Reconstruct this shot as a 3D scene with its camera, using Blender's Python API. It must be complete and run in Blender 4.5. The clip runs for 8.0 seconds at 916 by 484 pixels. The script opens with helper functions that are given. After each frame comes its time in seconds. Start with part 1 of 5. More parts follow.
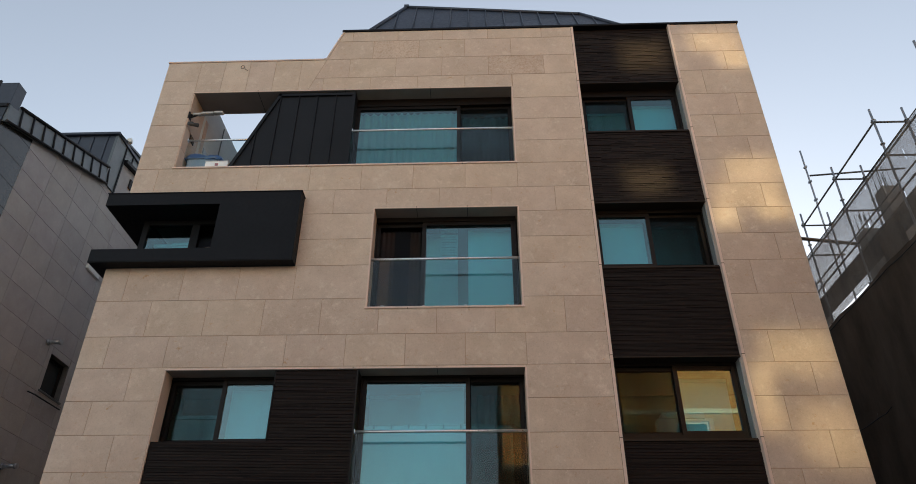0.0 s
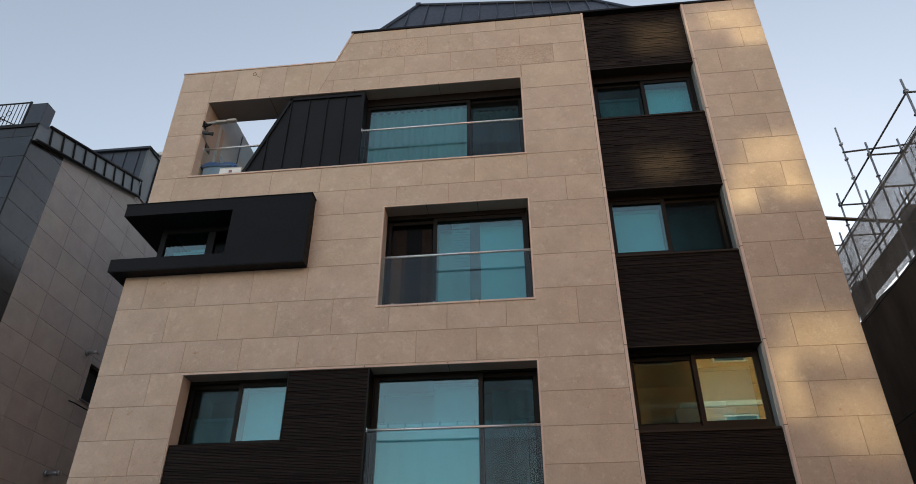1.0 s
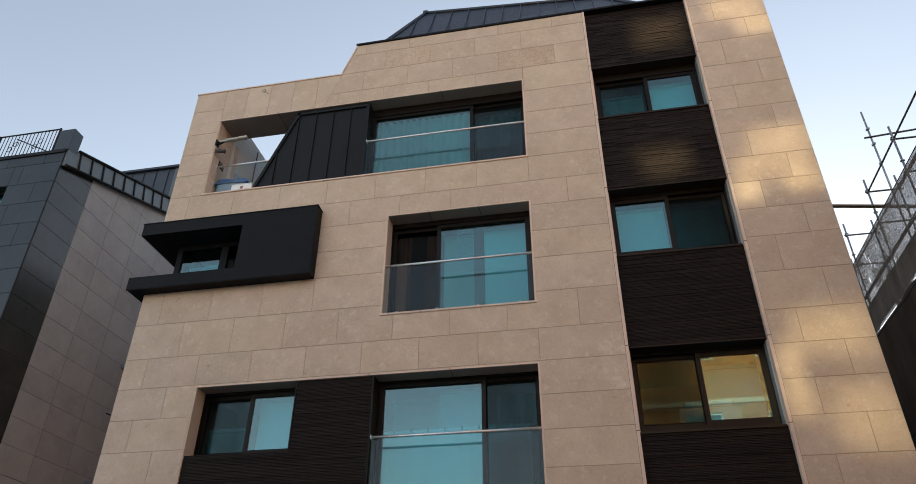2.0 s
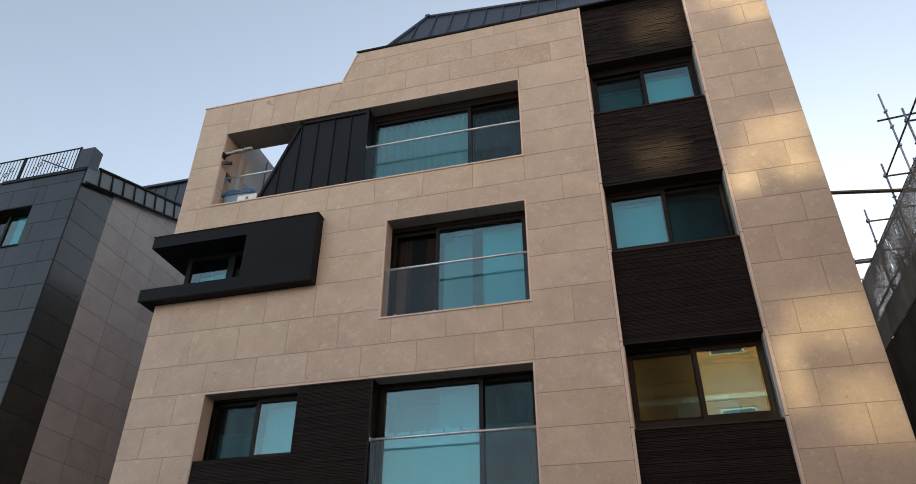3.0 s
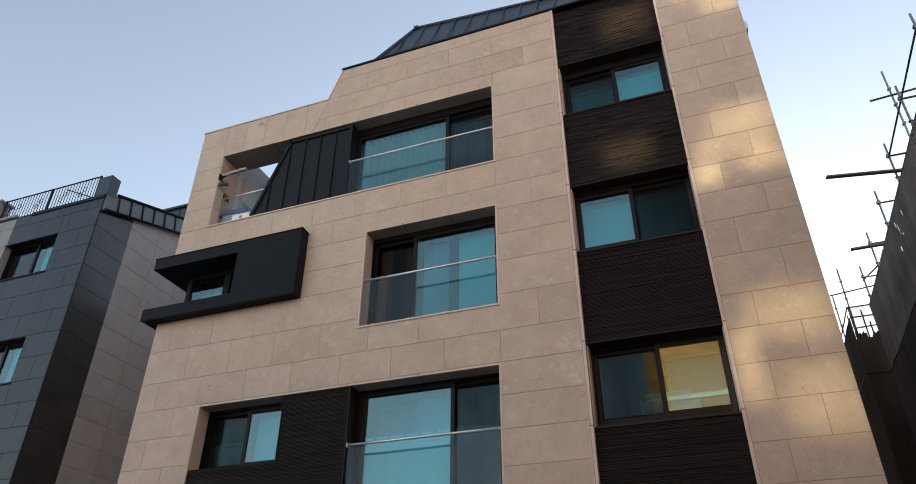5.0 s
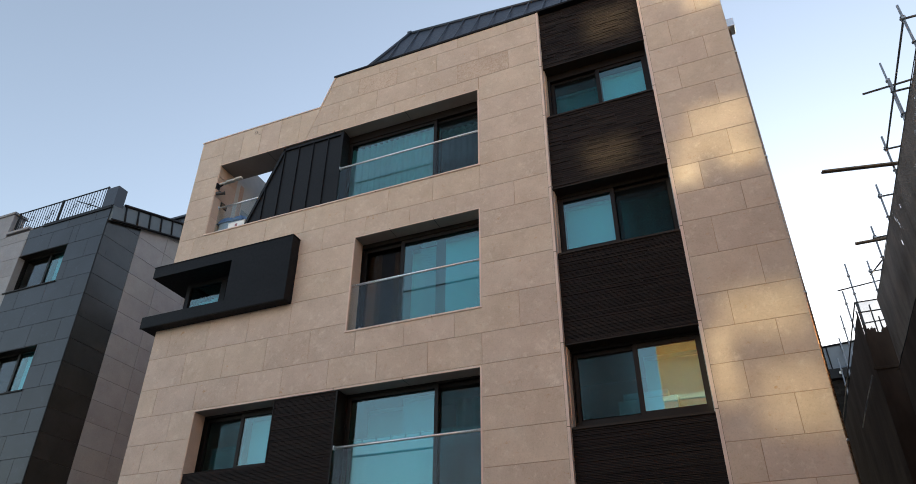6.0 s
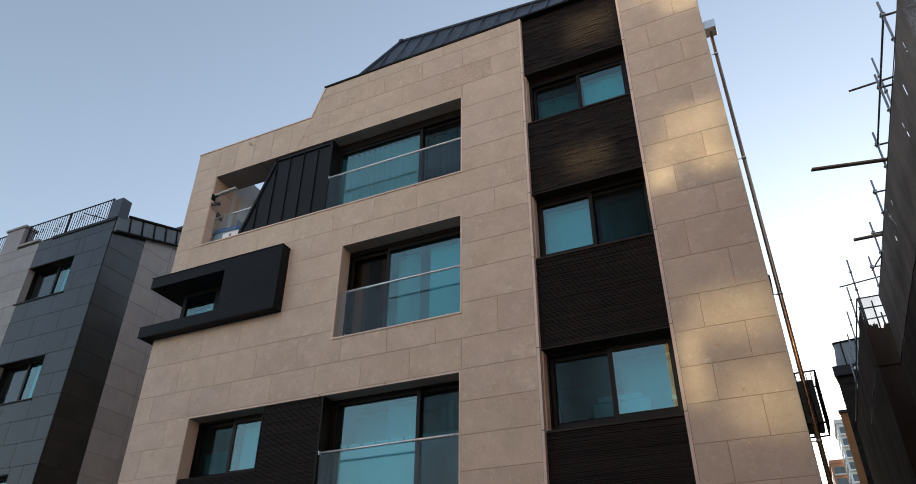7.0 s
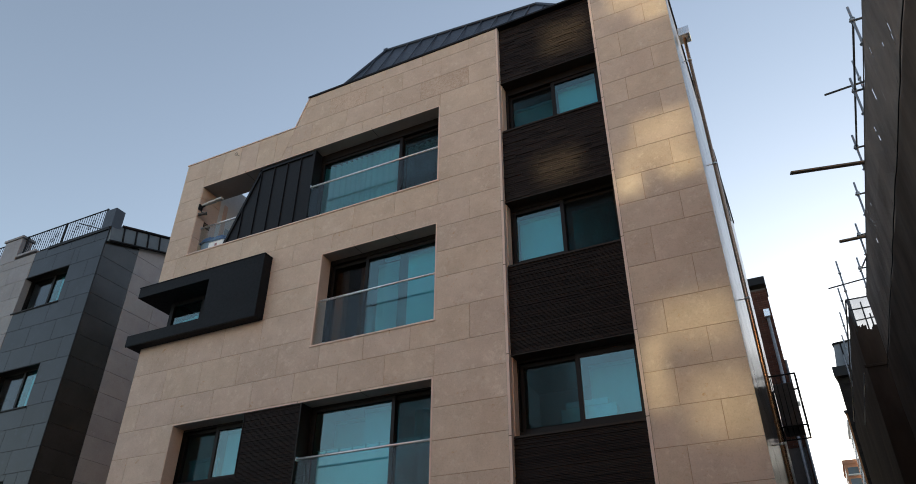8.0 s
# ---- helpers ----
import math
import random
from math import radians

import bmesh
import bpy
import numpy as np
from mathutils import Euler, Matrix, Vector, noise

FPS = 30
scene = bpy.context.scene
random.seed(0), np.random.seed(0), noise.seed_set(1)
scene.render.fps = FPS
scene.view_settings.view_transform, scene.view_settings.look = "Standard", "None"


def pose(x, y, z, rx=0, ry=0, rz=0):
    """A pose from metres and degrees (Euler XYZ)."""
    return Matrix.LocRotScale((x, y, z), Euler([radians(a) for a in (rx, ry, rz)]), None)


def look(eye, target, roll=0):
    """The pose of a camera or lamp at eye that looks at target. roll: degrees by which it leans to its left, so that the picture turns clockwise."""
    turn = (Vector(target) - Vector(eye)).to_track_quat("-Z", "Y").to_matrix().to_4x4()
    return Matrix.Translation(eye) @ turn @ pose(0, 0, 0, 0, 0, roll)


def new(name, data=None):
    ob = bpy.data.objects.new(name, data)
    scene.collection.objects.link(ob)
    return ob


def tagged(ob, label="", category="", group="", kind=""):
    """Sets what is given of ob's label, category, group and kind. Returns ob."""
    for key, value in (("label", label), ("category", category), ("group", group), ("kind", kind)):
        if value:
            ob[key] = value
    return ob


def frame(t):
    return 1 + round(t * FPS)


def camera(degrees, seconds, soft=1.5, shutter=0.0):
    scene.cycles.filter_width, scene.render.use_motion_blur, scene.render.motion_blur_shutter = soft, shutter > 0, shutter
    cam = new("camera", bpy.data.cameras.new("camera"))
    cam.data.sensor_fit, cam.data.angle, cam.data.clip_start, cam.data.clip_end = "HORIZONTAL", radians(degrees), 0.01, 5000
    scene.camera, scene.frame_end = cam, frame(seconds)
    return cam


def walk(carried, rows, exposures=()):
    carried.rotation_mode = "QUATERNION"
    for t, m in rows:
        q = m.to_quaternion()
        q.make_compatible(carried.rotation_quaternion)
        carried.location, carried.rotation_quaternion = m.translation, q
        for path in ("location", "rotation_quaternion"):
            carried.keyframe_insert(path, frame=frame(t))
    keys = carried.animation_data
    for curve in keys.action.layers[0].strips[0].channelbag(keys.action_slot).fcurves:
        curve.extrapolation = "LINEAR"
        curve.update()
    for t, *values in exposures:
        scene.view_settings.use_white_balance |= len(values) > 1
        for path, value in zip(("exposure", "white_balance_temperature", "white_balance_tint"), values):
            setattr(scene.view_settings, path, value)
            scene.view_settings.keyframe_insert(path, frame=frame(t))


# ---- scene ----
cam = camera(65.4, 8.0, soft=0.9)
PATH = [
    (0, (0.071, -0.173, 1.389), (0.013, 1.514, 2.463), 0.2),
    (0.5, (0.387, -0.063, 1.364), (0.252, 1.619, 2.436), 0.2),
    (1, (0.73, 0.024, 1.376), (0.534, 1.7, 2.45), 0.2),
    (1.5, (1.135, -0.002, 1.404), (0.867, 1.663, 2.479), 0.3),
    (3, (2.275, 0.102, 1.39), (1.836, 1.731, 2.464), 0.3),
    (3.5, (2.668, 0.089, 1.395), (2.168, 1.703, 2.466), 0.3),
    (4, (3.037, 0.147, 1.398), (2.507, 1.752, 2.467), 0.3),
    (4.5, (3.414, 0.19, 1.355), (2.861, 1.786, 2.426), 0.3),
    (5.8, (4.391, 0.343, 1.337), (3.734, 1.899, 2.408), 0.3),
    (6, (4.539, 0.366, 1.336), (3.875, 1.92, 2.407), 0.4),
    (6.5, (4.913, 0.378, 1.339), (4.22, 1.918, 2.412), 0.3),
    (7, (5.296, 0.441, 1.348), (4.574, 1.97, 2.416), 0.4),
    (7.5, (5.615, 0.532, 1.331), (4.883, 2.054, 2.402), 0.3),
    (8, (5.966, 0.522, 1.334), (5.219, 2.035, 2.407), 0.3),
]
walk(cam, [(t, look(eye, target, roll)) for t, eye, target, roll in PATH], [(0.0, 1.35, 7150, 13.2), (1.0, 1.33, 7100, 13.2), (1.5, 1.47, 7050, 12.6), (4.0, 1.53, 6800, 11.4), (6.0, 1.53, 6550, 11.0), (6.5, 1.49, 6500, 10.8), (7.0, 1.30, 6480, 10.5), (8.0, 1.13, 6480, 10.2)])
# ---------------------------------------------------------------- light
world = bpy.data.worlds.new("evening_sky")
scene.world = world
world.use_nodes = True
wn = world.node_tree.nodes
wl = world.node_tree.links
SUN_UP, SUN_AZ = 9.0, 9.0          # elevation, and degrees from +y towards +x
sky = wn.new("ShaderNodeTexSky")
sky.sky_type = "NISHITA"
sky.sun_disc = False
sky.sun_elevation = radians(SUN_UP)
sky.sun_rotation = radians(SUN_AZ)
sky.air_density, sky.dust_density, sky.ozone_density = 1.0, 0.5, 1.5
wn["Background"].inputs["Strength"].default_value = 0.142
haze = wn.new("ShaderNodeHueSaturation")     # thin high haze pales the blue
haze.inputs["Saturation"].default_value = 0.69
wl.new(sky.outputs["Color"], haze.inputs["Color"])
wl.new(haze.outputs["Color"], wn["Background"].inputs["Color"])

sun = new("sun", bpy.data.lights.new("sun", "SUN"))
sun.data.energy, sun.data.angle, sun.data.color = 4.5, radians(0.6), (1.0, 0.78, 0.50)
to_sun = Vector((math.sin(radians(SUN_AZ)), math.cos(radians(SUN_AZ)), math.tan(radians(SUN_UP))))
sun.matrix_world = look((20, 60, 40), Vector((20, 60, 40)) - to_sun)


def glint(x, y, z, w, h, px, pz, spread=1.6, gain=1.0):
    """Area lamp that stands in for low sun thrown back across the street by part of a window pane of the brick
    building.
    """
    lamp = new("glint_lamp", bpy.data.lights.new("glint_lamp", "AREA"))
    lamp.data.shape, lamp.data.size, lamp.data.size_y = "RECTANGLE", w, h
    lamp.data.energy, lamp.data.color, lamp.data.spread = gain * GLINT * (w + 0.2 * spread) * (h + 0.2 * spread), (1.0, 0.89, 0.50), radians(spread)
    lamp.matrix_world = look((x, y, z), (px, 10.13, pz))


# lamps aimed by eye to lay warm patches on stone and ledger bricks
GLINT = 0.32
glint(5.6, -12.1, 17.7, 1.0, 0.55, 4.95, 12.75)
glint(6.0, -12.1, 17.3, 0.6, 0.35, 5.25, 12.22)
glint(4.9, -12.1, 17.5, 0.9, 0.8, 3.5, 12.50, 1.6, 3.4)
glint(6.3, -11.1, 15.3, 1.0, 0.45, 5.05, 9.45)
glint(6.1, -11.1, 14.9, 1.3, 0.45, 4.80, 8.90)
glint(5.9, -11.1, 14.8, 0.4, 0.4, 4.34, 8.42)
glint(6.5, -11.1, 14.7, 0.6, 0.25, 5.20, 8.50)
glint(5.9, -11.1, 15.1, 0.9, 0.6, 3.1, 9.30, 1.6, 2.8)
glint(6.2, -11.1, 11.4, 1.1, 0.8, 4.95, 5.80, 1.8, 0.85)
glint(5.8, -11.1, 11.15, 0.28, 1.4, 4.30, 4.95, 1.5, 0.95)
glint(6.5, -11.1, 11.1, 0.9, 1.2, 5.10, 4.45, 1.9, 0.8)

# ---------------------------------------------------------------- materials


def material(name):
    m = bpy.data.materials.new(name)
    m.use_nodes = True
    return m, m.node_tree.nodes, m.node_tree.links, m.node_tree.nodes["Principled BSDF"]


def rgb(c):
    return (c[0], c[1], c[2], 1.0)


def ramp(n, l, source, stops):
    r = n.new("ShaderNodeValToRGB")
    while len(r.color_ramp.elements) < len(stops):
        r.color_ramp.elements.new(0.5)
    for e, (p, c) in zip(r.color_ramp.elements, stops):
        e.position, e.color = p, rgb(c)
    l.new(source, r.inputs["Fac"])
    return r.outputs["Color"]


def blend(n, l, mode, fac, a, b):
    m = n.new("ShaderNodeMix")
    m.data_type, m.blend_type = "RGBA", mode
    for sock, v in ((m.inputs["Factor"], fac), (m.inputs["A"], a), (m.inputs["B"], b)):
        if isinstance(v, bpy.types.NodeSocket):
            l.new(v, sock)
        elif isinstance(v, (int, float)):
            sock.default_value = v
        else:
            sock.default_value = rgb(v)
    return m.outputs["Result"]


def noise_tex(n, l, scale, detail=4.0, rough=0.6, stretch=(1, 1, 1), shift=None):
    geo = n.new("ShaderNodeNewGeometry")
    mp = n.new("ShaderNodeMapping")
    mp.inputs["Scale"].default_value = stretch
    l.new(geo.outputs["Position"], mp.inputs["Vector"])
    if shift is not None:
        l.new(shift, mp.inputs["Location"])
    t = n.new("ShaderNodeTexNoise")
    t.inputs["Scale"].default_value, t.inputs["Detail"].default_value, t.inputs["Roughness"].default_value = scale, detail, rough
    l.new(mp.outputs["Vector"], t.inputs["Vector"])
    return t.outputs["Fac"]


def bump(n, l, p, height, strength, distance):
    b = n.new("ShaderNodeBump")
    b.inputs["Strength"].default_value, b.inputs["Distance"].default_value = strength, distance
    l.new(height, b.inputs["Height"])
    l.new(b.outputs["Normal"], p.inputs["Normal"])


def stone(name, dark, light, stain, rough=0.75, spread=0.5, big=1.6, per_island=False, spec=0.5, marks=False, relief=0.25, pitted=0.0, bleached=0.5):
    m, n, l, p = material(name)
    p.inputs["Specular IOR Level"].default_value = spec
    if per_island:
        rnd = n.new("ShaderNodeNewGeometry").outputs["Random Per Island"]
    else:
        rnd = n.new("ShaderNodeObjectInfo").outputs["Random"]
    shift = n.new("ShaderNodeCombineXYZ")
    mul = n.new("ShaderNodeMath")
    mul.operation, mul.inputs[1].default_value = "MULTIPLY", 37.0
    l.new(rnd, mul.inputs[0])
    l.new(mul.outputs[0], shift.inputs["X"])
    l.new(mul.outputs[0], shift.inputs["Z"])
    cloud = noise_tex(n, l, big, 5, 0.62, shift=shift.outputs[0])
    grain = noise_tex(n, l, 42, 3, 0.7)
    base = ramp(n, l, cloud, [(0.3, dark), (0.7, light)])
    tone = ramp(n, l, rnd, [(0.0, [1 - 0.28 * spread, 1 - 0.34 * spread, 1 - 0.34 * spread]), (0.35, [1.0, 0.988, 0.955]), (0.7, [1 - 0.08 * spread, 1 - 0.14 * spread, 1 - 0.10 * spread]), (1.0, [1 + 0.16 * spread, 1 + 0.14 * spread, 1 + 0.08 * spread])])
    base = blend(n, l, "MULTIPLY", 1.0, base, tone)
    patch = ramp(n, l, noise_tex(n, l, 5.0, 6, 0.75, shift=shift.outputs[0]), [(0.56, (0, 0, 0)), (0.74, (1, 1, 1))])
    base = blend(n, l, "MIX", patch, base, stain)
    rosy = ramp(n, l, noise_tex(n, l, 9.0, 5, 0.7, shift=shift.outputs[0]), [(0.58, (0, 0, 0)), (0.70, (1, 1, 1))])
    base = blend(n, l, "MULTIPLY", rosy, base, (0.95, 0.885, 0.85))
    if marks:
        bloom = ramp(n, l, noise_tex(n, l, 3.2, 7, 0.8, shift=shift.outputs[0]), [(0.57 - 0.1 * (bleached - 0.5), (0, 0, 0)), (0.70, [bleached] * 3)])
        base = blend(n, l, "MIX", bloom, base, [min(0.92, c * 1.12) for c in stain])
        rust = ramp(n, l, noise_tex(n, l, 2.1, 6, 0.8, shift=shift.outputs[0]), [(0.65, (0, 0, 0)), (0.69, (0.8, 0.8, 0.8))])
        base = blend(n, l, "MULTIPLY", rust, base, (0.86, 0.64, 0.44))
        veins = ramp(n, l, noise_tex(n, l, 6.5, 9, 0.82, shift=shift.outputs[0]), [(0.60, (0, 0, 0)), (0.66, (0.85, 0.85, 0.85))])
        base = blend(n, l, "MULTIPLY", veins, base, (0.93, 0.77, 0.60))
        pale = ramp(n, l, noise_tex(n, l, 12.0, 8, 0.8, shift=shift.outputs[0]), [(0.58, (0, 0, 0)), (0.66, (0.55, 0.55, 0.55))])
        base = blend(n, l, "MIX", pale, base, [min(0.9, c * 1.10) for c in stain])
        flecks = ramp(n, l, noise_tex(n, l, 70.0, 3, 0.7), [(0.68, (0, 0, 0)), (0.74, (0.4, 0.4, 0.4))])
        base = blend(n, l, "MULTIPLY", flecks, base, (0.66, 0.56, 0.50))
        crumbs = ramp(n, l, noise_tex(n, l, 24.0, 6, 0.8, shift=shift.outputs[0]), [(0.46, (1, 1, 1)), (0.60, (0.84, 0.76, 0.72))])
        base = blend(n, l, "MULTIPLY", pitted, base, crumbs)
    pits = ramp(n, l, noise_tex(n, l, 26.0, 4, 0.75, shift=shift.outputs[0]), [(0.66, (0, 0, 0)), (0.73, (1, 1, 1))])
    base = blend(n, l, "MULTIPLY", pits, base, (0.82, 0.74, 0.68))
    speck = ramp(n, l, grain, [(0.36, (0.74, 0.72, 0.71)), (0.5, (1, 1, 1))])
    base = blend(n, l, "MULTIPLY", 0.32, base, speck)
    l.new(base, p.inputs["Base Color"])
    p.inputs["Roughness"].default_value = rough
    bump(n, l, p, grain, relief, 0.004)
    return m


def plain(name, colour, rough, metal=0.0, vary=0.25, scale=3.0, streak=(1, 1, 1), relief=0.08, coat=0.0, spec=0.5):
    m, n, l, p = material(name)
    p.inputs["Specular IOR Level"].default_value = spec
    cloud = noise_tex(n, l, scale, 5, 0.65, streak)
    lo = [c * (1 - vary) for c in colour]
    hi = [min(1.0, c * (1 + vary)) for c in colour]
    l.new(ramp(n, l, cloud, [(0.3, lo), (0.7, hi)]), p.inputs["Base Color"])
    fine = noise_tex(n, l, scale * 14, 3, 0.6)
    l.new(ramp(n, l, fine, [(0.25, [max(0.02, rough - 0.1)] * 3), (0.75, [min(1, rough + 0.1)] * 3)]), p.inputs["Roughness"])
    p.inputs["Metallic"].default_value = metal
    p.inputs["Coat Weight"].default_value = coat
    bump(n, l, p, fine, relief, 0.003)
    return m


def glass(name, tint, gloss_tint, base_gloss, wavy=0.0):
    m, n, l, p = material(name)
    n.remove(p)
    tr, gl, mix = n.new("ShaderNodeBsdfTransparent"), n.new("ShaderNodeBsdfGlossy"), n.new("ShaderNodeMixShader")
    tr.inputs["Color"].default_value = rgb(tint)
    gl.inputs["Color"].default_value, gl.inputs["Roughness"].default_value = rgb(gloss_tint), 0.015
    lw = n.new("ShaderNodeLayerWeight")
    lw.inputs["Blend"].default_value = 0.5
    power = n.new("ShaderNodeMath")
    power.operation, power.inputs[1].default_value = "POWER", 4.0
    l.new(lw.outputs["Facing"], power.inputs[0])
    mr = n.new("ShaderNodeMapRange")
    mr.inputs["To Min"].default_value, mr.inputs["To Max"].default_value = base_gloss, 0.9
    l.new(power.outputs[0], mr.inputs["Value"])
    l.new(mr.outputs[0], mix.inputs["Fac"])
    if wavy:
        b = n.new("ShaderNodeBump")
        b.inputs["Strength"].default_value, b.inputs["Distance"].default_value = wavy, 0.02
        l.new(noise_tex(n, l, 1.3, 1, 0.4), b.inputs["Height"])
        l.new(b.outputs["Normal"], gl.inputs["Normal"])
    l.new(tr.outputs[0], mix.inputs[1])
    l.new(gl.outputs[0], mix.inputs[2])
    l.new(mix.outputs[0], n["Material Output"].inputs["Surface"])
    return m


def sheer(name, colour, cover, scale=6.0):
    """Woven netting: threads that cover part of what lies behind them, with thinner and denser places."""
    m, n, l, p = material(name)
    n.remove(p)
    tr, df, mix = n.new("ShaderNodeBsdfTransparent"), n.new("ShaderNodeBsdfDiffuse"), n.new("ShaderNodeMixShader")
    l.new(ramp(n, l, noise_tex(n, l, scale, 5, 0.6, (1, 1, 0.4)), [(0.3, [c * 0.7 for c in colour]), (0.7, [c * 1.3 for c in colour])]), df.inputs["Color"])
    l.new(ramp(n, l, noise_tex(n, l, 1.1, 4, 0.6, (1, 1, 0.3)), [(0.3, [cover - 0.1] * 3), (0.7, [cover + 0.1] * 3)]), mix.inputs["Fac"])
    l.new(tr.outputs[0], mix.inputs[1])
    l.new(df.outputs[0], mix.inputs[2])
    l.new(mix.outputs[0], n["Material Output"].inputs["Surface"])
    return m


M_STONE = stone("beige_limestone", (0.583, 0.443, 0.345), (0.690, 0.540, 0.432), (0.727, 0.599, 0.490), 0.7, 0.30, 2.4, spec=0.3, marks=True, relief=0.22)
M_PITTED = stone("pitted_limestone", (0.583, 0.443, 0.345), (0.690, 0.540, 0.432), (0.727, 0.599, 0.490), 0.7, 0.30, 2.4, spec=0.3, marks=True, relief=0.22, pitted=1.0)
M_BLEACHED = stone("bleached_limestone", (0.583, 0.443, 0.345), (0.690, 0.540, 0.432), (0.727, 0.599, 0.490), 0.7, 0.30, 2.4, spec=0.3, marks=True, relief=0.22, bleached=0.95)
M_JOINT = plain("stone_joint", (0.44, 0.275, 0.185), 0.9, vary=0.2, scale=6)
# brighter, warmer copy of the limestone; bounced light is put into its colour
M_REVEAL = stone("limestone_reveal", (0.66, 0.465, 0.36), (0.75, 0.545, 0.43), (0.76, 0.57, 0.46), 0.7, 0.2)
M_SOFFIT = plain("grey_soffit", (0.26, 0.225, 0.20), 0.6, vary=0.12, scale=2.0)
M_TRIM = plain("anodised_trim", (0.76, 0.57, 0.475), 0.5, 0.0, vary=0.1, spec=0.3)
M_LEDGE = stone("dark_ledger_brick", (0.0150, 0.0108, 0.0092), (0.0265, 0.0190, 0.0160), (0.037, 0.027, 0.022), 0.6, 1.7, 2.0, per_island=True, spec=0.10)
M_LEDGEBACK = plain("ledger_backing", (0.012, 0.010, 0.009), 0.9)
M_ZINC = plain("black_zinc", (0.010, 0.010, 0.012), 0.5, 0.0, vary=0.22, scale=1.5, relief=0.05, spec=0.2)
M_ROOF = plain("blue_black_roof_zinc", (0.030, 0.037, 0.055), 0.42, 0.0, vary=0.2, scale=1.2, relief=0.05)
M_BOX = plain("black_coated_panel", (0.007, 0.007, 0.009), 0.55, 0.0, vary=0.2, scale=1.3, relief=0.05, spec=0.15)
M_FRAME = plain("dark_brown_window_frame", (0.011, 0.0075, 0.006), 0.42, vary=0.15, scale=4, spec=0.18)
M_DRIP = plain("bronze_drip_edge", (0.026, 0.017, 0.012), 0.5, 0.0, vary=0.1, scale=4, spec=0.2, relief=0.02)
M_JAMB = plain("grey_metal_jamb", (0.33, 0.34, 0.34), 0.4, 0.3, vary=0.08)
M_STEEL = plain("brushed_steel", (0.80, 0.80, 0.81), 0.3, 0.9, vary=0.08, scale=8)
M_GLASS = glass("teal_window_glass", (0.385, 0.80, 0.862), (0.90, 0.97, 0.93), 0.095, wavy=0.02)
# dimmer brown copy of the pane glass; the dark room is in its tint
M_DIMGLASS = glass("brown_dimmed_glass", (0.66, 0.575, 0.50), (0.6, 0.60, 0.60), 0.008)
M_RAILGLASS = glass("railing_glass", (0.89, 0.935, 0.93), (0.88, 0.93, 0.97), 0.016)
# lighter copy of the teal glass, tinted to brighten the top-floor window
M_PALEGLASS = glass("pale_teal_window_glass", (0.51, 0.87, 0.92), (0.90, 0.97, 0.93), 0.10, wavy=0.028)
# cover is set per window: the denser the screen, the darker its sash
M_SCREEN = sheer("insect_screen", (0.012, 0.011, 0.010), 0.34, 30)
M_CLOSESCREEN = sheer("medium_insect_screen", (0.016, 0.013, 0.010), 0.42, 30)
M_DENSESCREEN = sheer("close_insect_screen", (0.012, 0.011, 0.010), 0.52, 30)
M_BLIND = plain("white_blind_fabric", (0.73, 0.735, 0.70), 0.9, vary=0.04, scale=3, streak=(6, 1, 0.6))
M_GREYBLIND = plain("blue_grey_blind_fabric", (0.50, 0.54, 0.55), 0.9, vary=0.05, scale=3)
M_BROWNCLOTH = plain("brown_curtain_fabric", (0.38, 0.28, 0.21), 0.9, vary=0.12, scale=4)
M_BEIGE = plain("beige_board", (0.58, 0.47, 0.38), 0.8, vary=0.08, scale=3)
M_CURTAIN = plain("pale_curtain_fabric", (0.88, 0.88, 0.84), 0.9, vary=0.08, scale=2, streak=(8, 1, 0.4))
# dimness of the unlit rooms is put into this dark plaster colour
M_INSIDE = plain("darkened_room_plaster", (0.20, 0.16, 0.13), 0.9, vary=0.15, scale=1.0)
M_SIDE = stone("polished_pale_stone", (0.36, 0.35, 0.335), (0.48, 0.47, 0.45), (0.52, 0.51, 0.49), 0.22, 0.5, 2.2, spec=0.3)
M_SLATE = stone("blue_grey_slate", (0.006, 0.0095, 0.016), (0.0205, 0.0275, 0.041), (0.033, 0.042, 0.060), 0.40, 1.5, 0.7)
M_DARKSLATE = stone("dark_slate", (0.024, 0.023, 0.0215), (0.045, 0.043, 0.040), (0.018, 0.017, 0.016), 0.2, 0.8, 1.0, relief=0.06)
M_PALE = stone("pale_granite", (0.27, 0.252, 0.256), (0.345, 0.325, 0.33), (0.36, 0.34, 0.34), 0.7, 0.35)
# copy of the pale granite, brightened because the side wall came out dark
M_GRANITE = stone("side_wall_granite", (0.35, 0.325, 0.318), (0.435, 0.407, 0.396), (0.45, 0.42, 0.408), 0.7, 0.3)
M_NBJOINT = plain("granite_joint", (0.10, 0.09, 0.085), 0.9)
M_NBZINC = plain("green_grey_zinc", (0.105, 0.118, 0.124), 0.38, 0.0, vary=0.2, scale=1.5)
M_IRON = plain("black_iron", (0.016, 0.016, 0.018), 0.6, spec=0.2, vary=0.2, scale=5)
M_PIPE = plain("galvanised_tube", (0.34, 0.35, 0.37), 0.42, 0.5, vary=0.3, scale=9)
M_DARKPIPE = plain("weathered_tube", (0.085, 0.080, 0.078), 0.6, 0.1, vary=0.3, scale=9)
